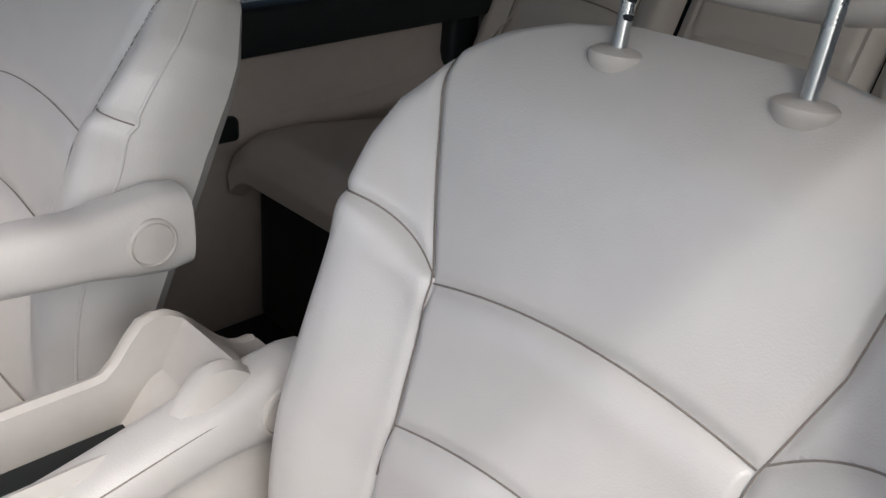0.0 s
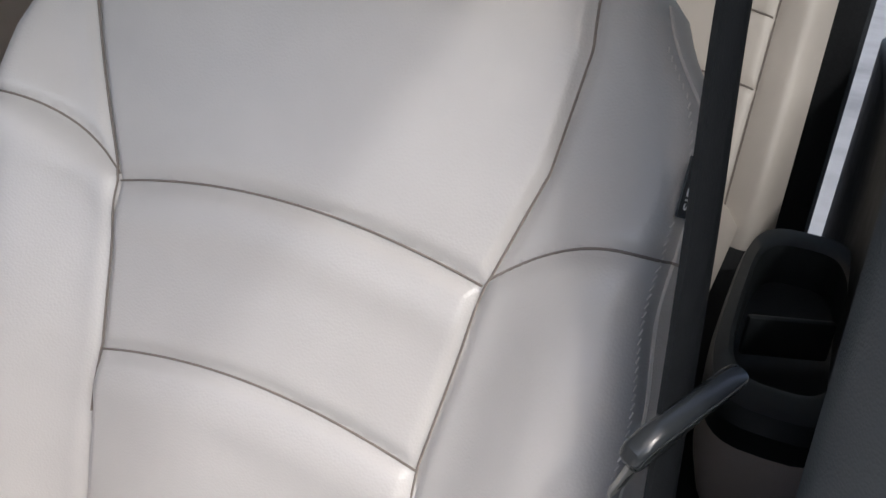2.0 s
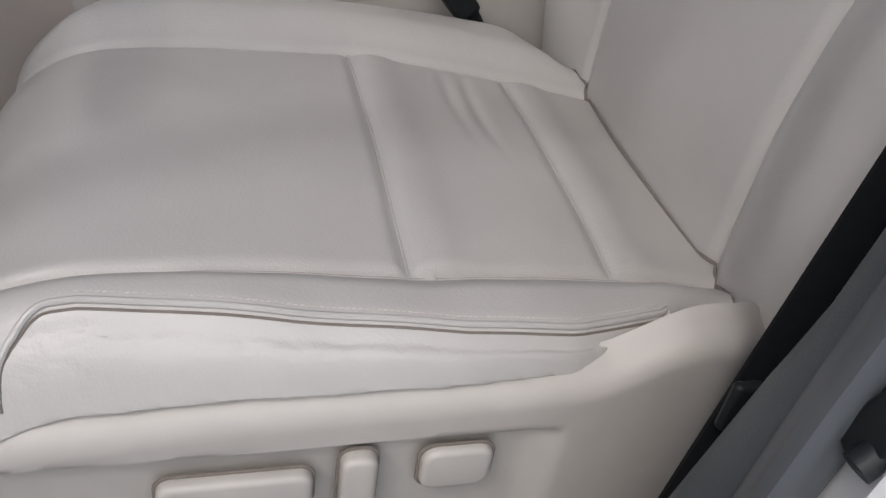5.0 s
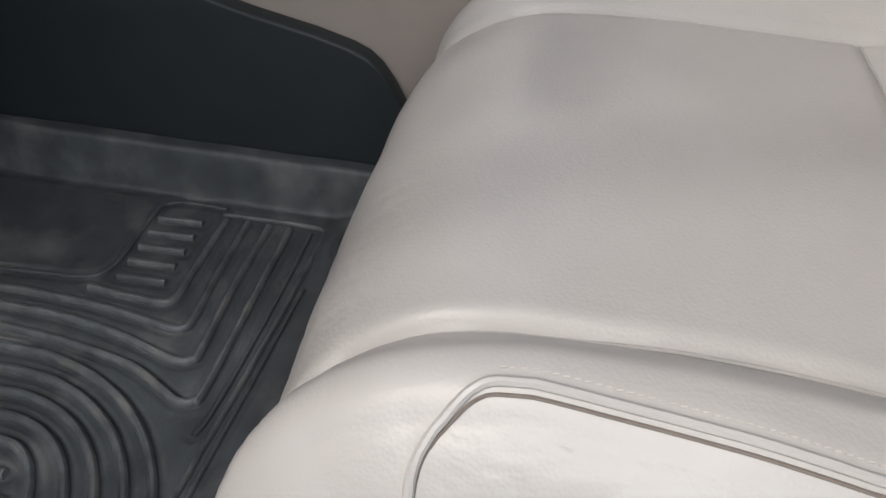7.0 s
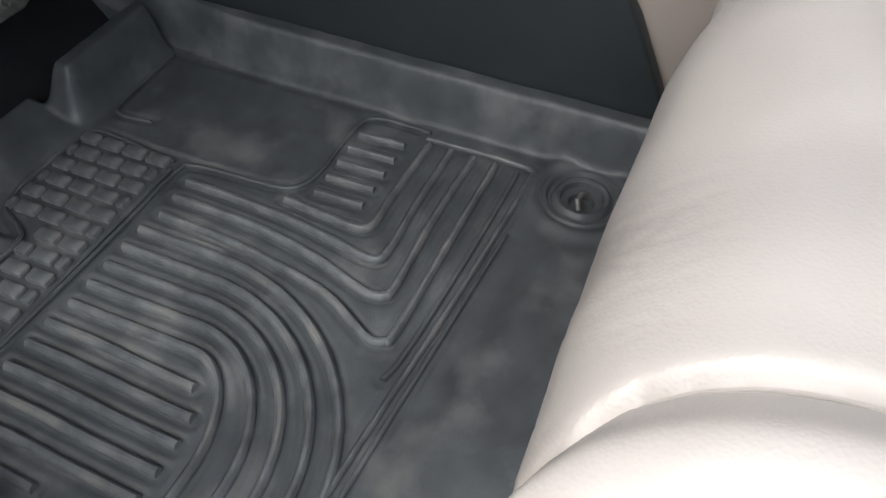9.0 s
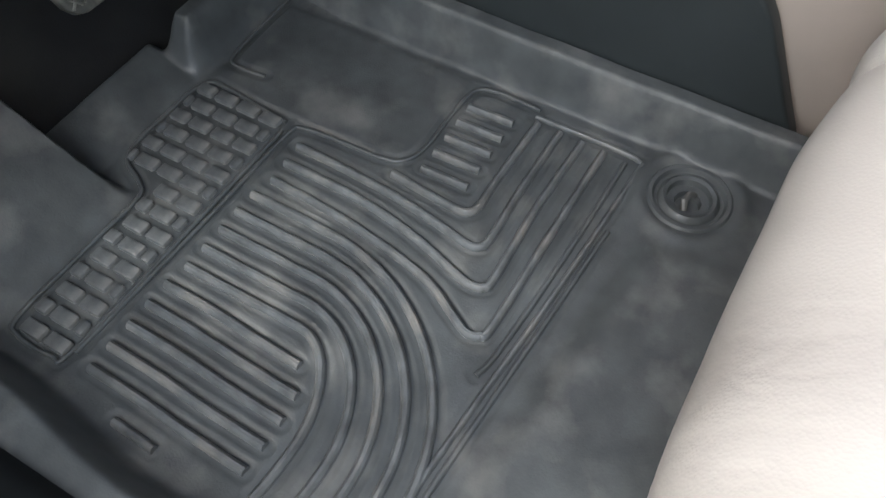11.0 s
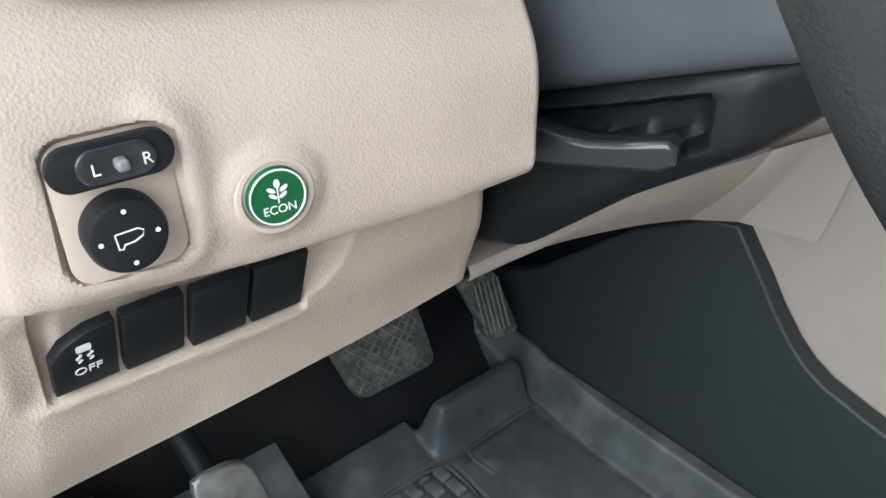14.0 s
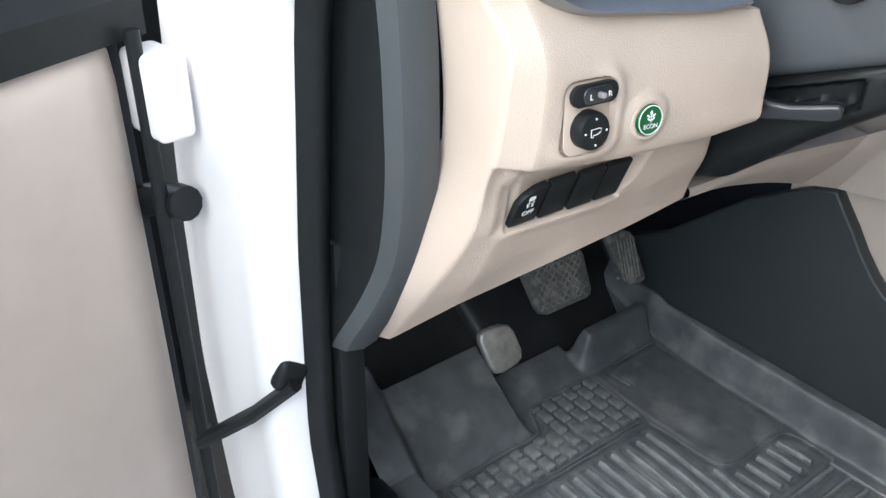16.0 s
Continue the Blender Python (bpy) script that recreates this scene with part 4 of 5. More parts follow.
# ---- dashboard ----
COLS = [
    [(-0.334, 0.935, 0.348), (-0.338, 0.908, 0.405), (-0.324, 0.884, 0.472), (-0.306, 0.880, 0.528), (-0.304, 0.880, 0.545), (-0.303, 0.880, 0.585), (-0.306, 0.882, 0.632), (-0.308, 0.886, 0.668)],
    [(-0.322, 0.926, 0.343), (-0.319, 0.872, 0.420), (-0.310, 0.838, 0.480), (-0.307, 0.822, 0.536), (-0.306, 0.816, 0.556), (-0.304, 0.811, 0.600), (-0.302, 0.814, 0.634), (-0.304, 0.848, 0.669)],
    [(-0.285, 0.878, 0.392), (-0.285, 0.847, 0.440), (-0.282, 0.826, 0.492), (-0.282, 0.811, 0.536), (-0.282, 0.798, 0.552), (-0.280, 0.794, 0.600), (-0.280, 0.799, 0.632), (-0.280, 0.822, 0.664)],
    [(-0.200, 0.838, 0.430), (-0.200, 0.830, 0.458), (-0.200, 0.819, 0.490), (-0.200, 0.803, 0.530), (-0.200, 0.785, 0.545), (-0.200, 0.782, 0.585), (-0.200, 0.789, 0.618), (-0.200, 0.806, 0.645)],
    [(-0.120, 0.833, 0.437), (-0.120, 0.827, 0.460), (-0.118, 0.816, 0.490), (-0.117, 0.799, 0.530), (-0.115, 0.772, 0.543), (-0.115, 0.768, 0.575), (-0.115, 0.774, 0.606), (-0.115, 0.791, 0.636)],
    [(-0.050, 0.832, 0.443), (-0.048, 0.828, 0.462), (-0.050, 0.816, 0.490), (-0.057, 0.796, 0.532), (-0.068, 0.764, 0.547), (-0.068, 0.762, 0.565), (-0.066, 0.766, 0.600), (-0.064, 0.784, 0.630)],
    [(-0.044, 0.850, 0.444), (-0.042, 0.850, 0.462), (-0.044, 0.850, 0.490), (-0.050, 0.850, 0.532), (-0.060, 0.850, 0.547), (-0.060, 0.850, 0.565), (-0.058, 0.850, 0.600), (-0.056, 0.850, 0.630)],
]
fine = []
NR, NC = 231, 301
for col in COLS:
    pts = [Vector(p) for p in col]
    fine.append([q for q in spline(pts, NR)])
across = []
for j in range(NR):
    row = []
    for i in range(NC):
        a = i / (NC - 1) * (len(COLS) - 1)
        acc = Vector((0, 0, 0))
        for o in (-0.10, -0.05, 0.0, 0.05, 0.10):
            b = min(max(a + o, 0.0), len(COLS) - 1.0)
            k = min(int(b), len(COLS) - 2)
            acc += fine[k][j].lerp(fine[k + 1][j], b - k) / 5
        row.append(acc)
    across.append(row)


def dash_relief(x, z):
    """Depth of the moulded pockets, forward of the face."""
    d = 0.0
    zc = lerp(x, [-0.32, -0.28, -0.20, -0.115, -0.07], [0.553, 0.546, 0.538, 0.5375, 0.541])
    step = smooth((zc - z) / 0.004) * smooth((x + 0.312) / 0.02)
    d += 0.0065 * step * smooth((z - zc + 0.060) / 0.045)
    # recessed mirror switch plate with a soft swelling below and beside it
    qx, qz = abs(x + 0.2457) - 0.0125, abs(z - 0.582) - 0.018
    e = math.hypot(max(0.0, qx), max(0.0, qz)) + min(0.0, max(qx, qz)) - 0.0088
    d += 0.0034 * smooth((0.0008 - e) / 0.0022)
    if e > 0:
        d -= 0.0030 * math.exp(-((e - 0.003) / 0.0065) ** 2) * max(smooth((x + 0.243) / 0.02), smooth((0.572 - z) / 0.02)) * (1 - step)
    r = math.hypot(x + 0.1935, z - 0.572)
    d -= 0.0026 * smooth((0.0235 - r) / 0.009) * (1 - step)
    # pocket behind the row of small switches, its rounded end and the scoop beside it
    if z < zc:
        k = smooth((x + 0.2805) / 0.003) * smooth((-0.1625 - x) / 0.003) * smooth((z - 0.4815) / 0.004)
        d += 0.0065 * k
        d += 0.0050 * smooth((x + 0.295) / 0.014) * smooth((-0.268 - x) / 0.008) * smooth((z - 0.476) / 0.018) * smooth((0.536 - z) / 0.016)
        rr = math.hypot(x + 0.166, (z - 0.530) * 0.75)
        if x > -0.166 and rr < 0.031:
            d += 0.0012 * smooth((0.031 - rr) / 0.0015) + 0.0055 * (1 - (rr / 0.031) ** 2)
        d -= 0.0012 * math.exp(-((z - 0.4800) / 0.005) ** 2) * smooth((x + 0.29) / 0.01) * smooth((-0.15 - x) / 0.02)
    return d


def dash_face(i, j):
    p = across[j][i]
    return (p.x, p.y + dash_relief(p.x, p.z), p.z)


def face_y(x, z):
    best = min((abs(across[j][i].x - x) + abs(across[j][i].z - z), across[j][i].y) for j in range(0, NR, 2) for i in range(0, NC, 2))
    return best[1]


dash = thing("dashboard", (0.1, 0.9, 0.45), "two-tone dashboard with grained beige lower panel and charcoal top", "dashboard")
panel = part("lower_panel", grid(dash_face, NC, NR), BEIGE, dash, "grained beige plastic knee panel")


def under(i, j):
    p = across[0][i]
    return (p.x, p.y + 0.003 + 0.012 * j, p.z + 0.005 + 0.002 * j * j)


part("panel_lip", grid(under, NC, 5, flip=True), BEIGE, panel)

# strip and knee bolster running to the tunnel
LOW = spline([(-0.052, 0.838, 0.437), (0.00, 0.850, 0.424), (0.06, 0.858, 0.411), (0.15, 0.862, 0.388), (0.243, 0.870, 0.356)], 60)
UP = spline([(-0.050, 0.829, 0.453), (0.00, 0.840, 0.442), (0.05, 0.840, 0.440), (0.106, 0.838, 0.439), (0.173, 0.836, 0.433), (0.251, 0.832, 0.425), (0.286, 0.828, 0.424)], 60)


def knee(i, j):
    k = j / 10
    bulge = 0.006 * math.sin(math.pi * k)
    if j <= 10:
        p = LOW[i].lerp(UP[i], k)
        return (p.x, p.y - bulge, p.z)
    return (UP[i].x, UP[i].y + 0.02 * (j - 10), UP[i].z + 0.002)


part("knee_strip", grid(knee, 60, 14), BEIGE_SMOOTH, dash, "beige strip under the column")
KA, KT, KE, KD, KF = Vector((0.243, 0.870, 0.356)), Vector((0.2985, 0.852, 0.3405)), Vector((0.3135, 0.785, 0.3435)), Vector((0.286, 0.828, 0.424)), Vector((0.3165, 0.770, 0.46))


def bolster(i, j):
    k = i / 20
    low = KA.lerp(KT, k * 2) if k < 0.5 else KT.lerp(KE, k * 2 - 1)
    p = low.lerp(KD.lerp(KF, k), j / 10)
    return (p.x, p.y - 0.003 * math.sin(math.pi * j / 10), p.z)


part("knee_bolster", grid(bolster, 21, 11), BEIGE_SMOOTH, dash, "beige folded corner beside the tunnel")
part("column_gap", block((0.38, 0.02, 0.24), 0.004, 1, Matrix.Translation((0.13, 0.885, 0.55))), DARK, dash, "dark opening round the column")

# mirror control, eco button and small switches
my = face_y(-0.2465, 0.585) - 0.0016
tilt = (0.0, 0.10, 1.0)
plate_m = axes((-0.2460, my + 0.0012, 0.585), (1, -0.10, 0), tilt)
part("switch_plate", plate(rounded(0.0405, 0.0515, 0.0082, 8), 0.0015, plate_m @ Matrix.Translation((0, -0.003, -0.0032)), 0.0004, 2), BEIGE_PLATE, panel, "smooth beige switch plate")
lr = part("mirror_selector", plate(rounded(0.041, 0.0155, 0.0077, 8), 0.0045, axes((-0.2465, my, 0.6005), (1, -0.10, 0), tilt), 0.001, 2), DARK, panel, "black rocker marked L and R")
part("rocker_saddle", plate(rounded(0.026, 0.0125, 0.006, 8), 0.0022, axes((-0.2458, my - 0.0040, 0.6005), (1, -0.10, 0), tilt), 0.0012, 3), LEVER, lr)
part("rocker_nub", block((0.0042, 0.0040, 0.0100), 0.0013, 3, axes((-0.2453, my - 0.0068, 0.6010), (1, -0.10, 0), tilt)), NUB, lr, "worn grey pointer")
for ch, dx in (("L", -0.0066), ("R", 0.0098)):
    lettering("letter", ch, 0.0058, axes((-0.2465 + dx, my - 0.0066 - 0.10 * dx, 0.6002), (1, -0.10, 0), tilt), PRINT, lr, "white letter " + ch)
kn_m = axes((-0.2475, my, 0.5745), (1, -0.10, 0), tilt)
knob = part("mirror_knob", turned([(0.0138, -0.002), (0.0138, 0.006), (0.0128, 0.0085), (0.0115, 0.0092), (0.0, 0.0088)], 40, kn_m), DARK, panel, "round black mirror adjustment knob")
for a in (0, 90, 180, 270):
    dot = kn_m @ Matrix.Translation((0.0094 * math.cos(radians(a)), 0.0094 * math.sin(radians(a)), 0.0092))
    part("dot", turned([(0.0009, 0.0), (0.0008, 0.0003), (0.0, 0.0003)], 10, dot), PRINT, knob)
MIR = [(-0.0045, 0.0022), (0.003, 0.0026), (0.0048, 0.0016), (0.0042, -0.0004), (0.001, -0.0018), (-0.0022, -0.002), (-0.0028, -0.0034), (-0.0042, -0.0032), (-0.0045, 0.0022)]
part("mirror_mark", tube([kn_m @ Vector((x, y, 0.0093)) for x, y in MIR], 0.00032, 5), PRINT, knob, "white outline of a door mirror")
ey = face_y(-0.1935, 0.572) - 0.0012
em = axes((-0.1935, ey, 0.572), (1, -0.16, 0), (0, 0.08, 1)) @ Matrix.Scale(0.84, 4)
part("button_rim", turned([(0.0142, -0.004), (0.0146, 0.0012), (0.0158, 0.0028), (0.0178, 0.0026), (0.0195, 0.0008), (0.0205, -0.003)], 48, em), BEIGE_PLATE, panel, "raised ring round the button")
econ = part("eco_button", turned([(0.0138, -0.003), (0.0138, 0.0035), (0.0128, 0.0048), (0.0, 0.0052)], 48, em), GREEN, panel, "round green ECON button")
part("button_ring", tube([em @ Vector((0.0127 * math.cos(a), 0.0127 * math.sin(a), 0.0050)) for a in np.linspace(0, 2 * math.pi, 60)[:-1]], 0.00042, 6, closed=True), PRINT, econ, "pale ring round the button")
lettering("button_text", "ECON", 0.0056, em @ Matrix.Translation((0.0002, -0.0056, 0.0053)), PRINT, econ, "white word ECON")
LEAFS = [(0, 0.0066, 0.0014, 0.0021, 0), (-0.0029, 0.0040, 0.0022, 0.0010, -32), (0.0029, 0.0040, 0.0022, 0.0010, 32), (-0.0023, 0.0010, 0.0021, 0.0009, -32), (0.0023, 0.0010, 0.0021, 0.0009, 32)]
leaf = []
for cx, cy_, rx, ry, ang in LEAFS:
    lm = em @ Matrix.Translation((cx, cy_, 0.0053)) @ Matrix.Rotation(radians(ang), 4, "Z")
    leaf.append(plate([(rx * math.cos(a), ry * math.sin(a)) for a in np.linspace(0, 2 * math.pi, 17)[:-1]], 0.0003, lm, 0))
leaf.append(plate([(-0.0003, -0.0025), (0.0003, -0.0025), (0.0003, 0.0046), (-0.0003, 0.0046)], 0.0003, em @ Matrix.Translation((0, 0, 0.0053)), 0))
part("plant_mark", joined(*leaf), PRINT, econ, "white sprig symbol")
for k in range(4):
    x = -0.2635 + 0.0285 * k
    y = face_y(x, 0.511)
    m = axes((x, y + 0.0094, 0.5065), (1, -0.03, 0.0), (0, -0.38, 1))
    outline = rounded(0.0262, 0.0385, 0.0012, 2)
    if k == 0:
        outline = [(0.0131, -0.019), (0.0131, 0.0185), (0.002, 0.0175), (-0.008, 0.012), (-0.0131, 0.004), (-0.0131, -0.019)]
    sw = part("blank_switch", plate(outline, 0.006, m, 0.0008, 2), DARK, panel, "flat black switch blank" if k else "black switch with skid control symbol")
    if k == 0:
        lettering("switch_text", "OFF", 0.0066, m @ Matrix.Translation((0.0008, -0.0068, 0.0061)), PRINT, sw, "white word OFF")
        sym = [plate(rounded(0.006, 0.0045, 0.0012, 3), 0.0003, m @ Matrix.Translation((0.0, 0.0085, 0.006)), 0)]
        for s_ in (-1, 1):
            sym.append(tube([m @ Vector((s_ * 0.0022 + 0.0012 * math.sin(q * 2.2), 0.0052 - 0.0012 * q, 0.0062)) for q in np.linspace(0, 4.5, 14)], 0.00035, 5))
        part("skid_mark", joined(*sym), PRINT, sw, "white skidding car symbol")

# silver bezel and dark vent area over the panel
BZ = spline([(-0.285, 0.815, 0.672), (-0.268, 0.808, 0.660), (-0.240, 0.803, 0.649), (-0.19, 0.797, 0.643), (-0.13, 0.789, 0.637), (-0.085, 0.786, 0.636)], 50)


def bezel(i, j):
    p = BZ[i]
    dy, dz = [(0.012, -0.004), (-0.003, 0.0), (-0.006, 0.003), (-0.003, 0.006), (0.012, 0.014), (0.030, 0.024)][j]
    return (p.x, p.y + dy, p.z + dz)


part("silver_bezel", grid(bezel, 50, 6), SILVER, dash, "silver trim under the air vent")
part("vent_housing", block((0.27, 0.12, 0.10), 0.014, 3, Matrix.Translation((-0.185, 0.880, 0.715)) @ Matrix.Rotation(-0.25, 4, "X")), DARK, dash, "black air vent housing")
for k in range(3):
    part("vent_slat", block((0.19, 0.03, 0.004), 0.0015, 2, Matrix.Translation((-0.185, 0.822, 0.690 + 0.022 * k))), GREY, dash)


def upper(i, j):
    x = -0.36 + 1.48 * i / 40
    y, z = [(0.80, 0.70), (0.785, 0.76), (0.80, 0.80), (0.90, 0.83), (1.10, 0.85), (1.38, 0.84), (1.40, 0.60)][j]
    hood = 0.05 * math.exp(-((x - 0.01) / 0.16) ** 2)
    return (x, y + (0.06 if x < -0.03 else 0.0) * (j < 3), z + hood * (1 <= j <= 3))


part("upper_pad", grid(upper, 41, 7), GREY, dash, "charcoal soft dashboard top")
part("centre_panel", block((0.34, 0.20, 0.40), 0.03, 3, Matrix.Translation((0.50, 0.93, 0.58))), GREY, dash, "charcoal centre panel")
part("glovebox", block((0.50, 0.14, 0.30), 0.03, 3, Matrix.Translation((0.90, 0.90, 0.55))), BEIGE_SMOOTH, dash)

# charcoal end cap beside the hinge pillar
CAP_O = spline([(0.95, 0.76), (0.90, 0.70), (0.886, 0.64), (0.882, 0.58), (0.882, 0.52), (0.892, 0.46), (0.912, 0.40), (0.940, 0.345)], 40)


def cap(i, j):
    p = CAP_O[i]
    k = [(-0.284, 0.030), (-0.303, 0.006), (-0.311, -0.010), (-0.328, -0.014), (-0.342, -0.008), (-0.349, 0.006), (-0.352, 0.022), (-0.362, 0.06), (-0.376, 0.10)][j]
    k = (k[0] - 0.022 * smooth((0.46 - p.y) / 0.12), k[1])
    return (k[0], p.x + k[1], p.y + 0.25 * max(0, k[1] - 0.02) * (0.5 - p.y))


end = part("end_cap", grid(lambda i, j: cap(i, j + 5), 40, 4), DARK, dash, "black dashboard end cap")
part("raised_rim", grid(cap, 40, 6), GREY, end, "slate raised rim")

# ---- tunnel and console side ----
TOP = [(1.30, 0.05), (1.22, 0.10), (1.092, 0.171), (1.032, 0.224), (0.965, 0.282), (0.904, 0.319), (0.878, 0.333), (0.851, 0.339), (0.835, 0.318), (0.818, 0.297), (0.800, 0.272), (0.778, 0.247), (0.760, 0.232), (0.741, 0.222), (0.70, 0.211),
       (0.64, 0.198), (0.603, 0.187), (0.586, 0.179), (0.574, 0.168), (0.562, 0.150), (0.548, 0.122), (0.525, 0.075), (0.500, 0.025), (0.49, -0.02), (1.30, -0.02)]
mt = axes((0.322, 0, -0.003), (0, -1, 0), (0, 0, 1))
setting("tunnel_trim", plate([(-y, z) for y, z in TOP], 0.022, mt, 0.004, 3), TUNNEL, "smooth black plastic trim on the tunnel side", "trim")


def side(i, j):
    y = 0.20 + 0.72 * i / 40
    x, z = [(0.330, -0.02), (0.326, 0.12), (0.322, 0.25), (0.318, 0.36), (0.322, 0.45), (0.335, 0.52), (0.36, 0.56), (0.40, 0.57), (0.48, 0.57)][j]
    drop = smooth((0.62 - y) / 0.25)
    return (x + 0.01 * drop, y, z - (z - 0.25) * 0.45 * drop if z > 0.25 else z)


setting("console_side", grid(side, 41, 9), BEIGE_SMOOTH, "beige plastic side of the centre console", "trim")
setting("firewall", block((1.60, 0.06, 1.1), 0.01, 1, Matrix.Translation((0.38, 1.42, 0.35))), CARPET, "dark bulkhead behind the pedals", "wall")
toe = [(x, y, z) for y, z in ((1.085, -0.013), (1.12, 0.0), (1.20, 0.080), (1.38, 0.36)) for x in np.linspace(-0.34, 0.33, 12)]
setting("toe_board", (toe, [[r * 12 + k, r * 12 + k + 1, r * 12 + k + 13, r * 12 + k + 12] for r in range(3) for k in range(11)]), TOE, "dark rubber-covered toe board", "floor")
setting("kick_panel", block((0.03, 0.55, 0.50), 0.008, 2, Matrix.Translation((-0.352, 1.215, 0.20))), DARK, "black kick panel beside the footwell", "trim")

# ---- rubber floor mat ----
mat_ob = thing("floor_mat", (0.03, 0.8, 0.0), "black ribbed rubber floor mat, dusty and worn", "floor mat")


RIBS = []
STARTS = [0.092 - 0.023 * k for k in range(13)]
# ribs bent round the corner beside the heel pad
RIBS.append(([(0.092, 0.916), (0.091, 0.86), (0.087, 0.80), (0.079, 0.746), (0.0745, 0.722), (0.0770, 0.709), (0.090, 0.7045), (0.15, 0.706), (0.235, 0.705)], 0.0040, 0))
RIBS.append(([(0.069, 0.914), (0.069, 0.86), (0.066, 0.81), (0.056, 0.757), (0.043, 0.716), (0.0385, 0.698), (0.0420, 0.686), (0.056, 0.682), (0.14, 0.684), (0.234, 0.681)], 0.0040, 0))
RIBS.append(([(0.046, 0.912), (0.044, 0.86), (0.038, 0.80), (0.025, 0.735), (0.006, 0.697), (-0.0035, 0.678), (-0.0010, 0.666), (0.014, 0.661), (0.12, 0.660), (0.233, 0.658)], 0.0040, 0))
RIBS.append(([(0.109, 0.819), (0.105, 0.775), (0.103, 0.748), (0.105, 0.736), (0.116, 0.7305), (0.150, 0.731), (0.235, 0.729)], 0.0040, 0))
RIBS.append(([(-0.034, 0.651), (-0.010, 0.646), (0.06, 0.641), (0.15, 0.637), (0.232, 0.635)], 0.0026, 1))
for k, x in enumerate(STARTS[3:8]):
    # ribs swept round towards the door
    rx, cy, yb = x + 0.16, 0.840 - 0.010 * k, (0.645, 0.667, 0.690, 0.713, 0.742)[k]
    RIBS.append(([(x, 0.918), (x, 0.885), (x, cy + 0.012)] + [(-0.16 + rx * math.cos(a), cy - (cy - yb) * math.sin(a)) for a in np.linspace(0.12, math.pi / 2, 9)] + [(-0.185, yb + 0.001), (-0.205, yb + 0.003)], 0.0042, 0))
for x, ye in zip(STARTS[8:], (0.778, 0.764, 0.761, 0.761, 0.762)):
    RIBS.append(([(x, 0.922), (x - 0.001, 0.87), (x - 0.004, 0.82), (x - 0.006, ye)], 0.0044, 0))
RIBS.append(([(-0.209, 0.874), (-0.210, 0.850), (-0.211, 0.832)], 0.0040, 0))
RIBS.append(([(0.239, 0.620), (0.08, 0.629), (-0.06, 0.640), (-0.205, 0.651)], 0.0028, 0))
RIBS.append(([(0.150, 0.617), (0.04, 0.624), (-0.06, 0.631), (-0.20, 0.640)], 0.0026, 1))
for k in range(5):
    x = 0.2205 - 0.0230 * k
    RIBS.append(([(x, 0.799), (x + 0.001, 0.775), (x + 0.002, 0.750)], 0.0040, 0))
RIBS.append(([(0.253, 0.735), (0.254, 0.781), (0.249, 0.799), (0.238, 0.806), (0.203, 0.8085), (0.153, 0.809), (0.128, 0.819), (0.120, 0.840), (0.1185, 0.87), (0.114, 0.922), (0.100, 0.934), (0.02, 0.935), (-0.060, 0.937), (-0.180, 0.942)], 0.0022, 1))
RIBS.append(([(0.243, 0.735), (0.244, 0.640), (0.240, 0.622)], 0.0024, 0))
RIBS.append(([(0.112, 0.944), (0.119, 1.020), (0.117, 1.043), (0.100, 1.051), (0.058, 1.0525), (0.019, 1.0525), (-0.006, 1.043), (-0.019, 1.017), (-0.035, 1.0055), (-0.10, 1.0065), (-0.178, 1.007), (-0.192, 0.994), (-0.192, 0.957), (-0.180, 0.945), (-0.060, 0.942), (0.100, 0.941)], 0.0022, 1))
RIBS.append(([(0.152, 1.000), (0.150, 1.035), (0.162, 1.047), (0.215, 1.050), (0.262, 1.050)], 0.0018, 1))
LINES = [spline([(x, y, 0.0) for x, y in pts], max(10, int(260 * sum(math.dist(a, b) for a, b in zip(pts, pts[1:]))))) for pts, r, m in RIBS]

# thin channels run along both sides of every rib
MX, MY, STEP = -0.277, 0.24, 0.0022
NMX, NMY = 262, 427
near = np.full((NMY, NMX), 1.0)
for line, (pts, r, m) in zip(LINES, RIBS):
    for a, b in zip(line, line[1:]):
        for t in (0.0, 0.5):
            p = a.lerp(b, t)
            i0, j0 = int((p.x - MX) / STEP), int((p.y - MY) / STEP)
            lo_i, hi_i, lo_j, hi_j = max(0, i0 - 6), min(NMX, i0 + 8), max(0, j0 - 6), min(NMY, j0 + 8)
            if lo_i >= hi_i or lo_j >= hi_j:
                continue
            gx, gy = np.meshgrid(MX + STEP * np.arange(lo_i, hi_i), MY + STEP * np.arange(lo_j, hi_j))
            near[lo_j:hi_j, lo_i:hi_i] = np.minimum(near[lo_j:hi_j, lo_i:hi_i], np.hypot(gx - p.x, gy - p.y) - r)


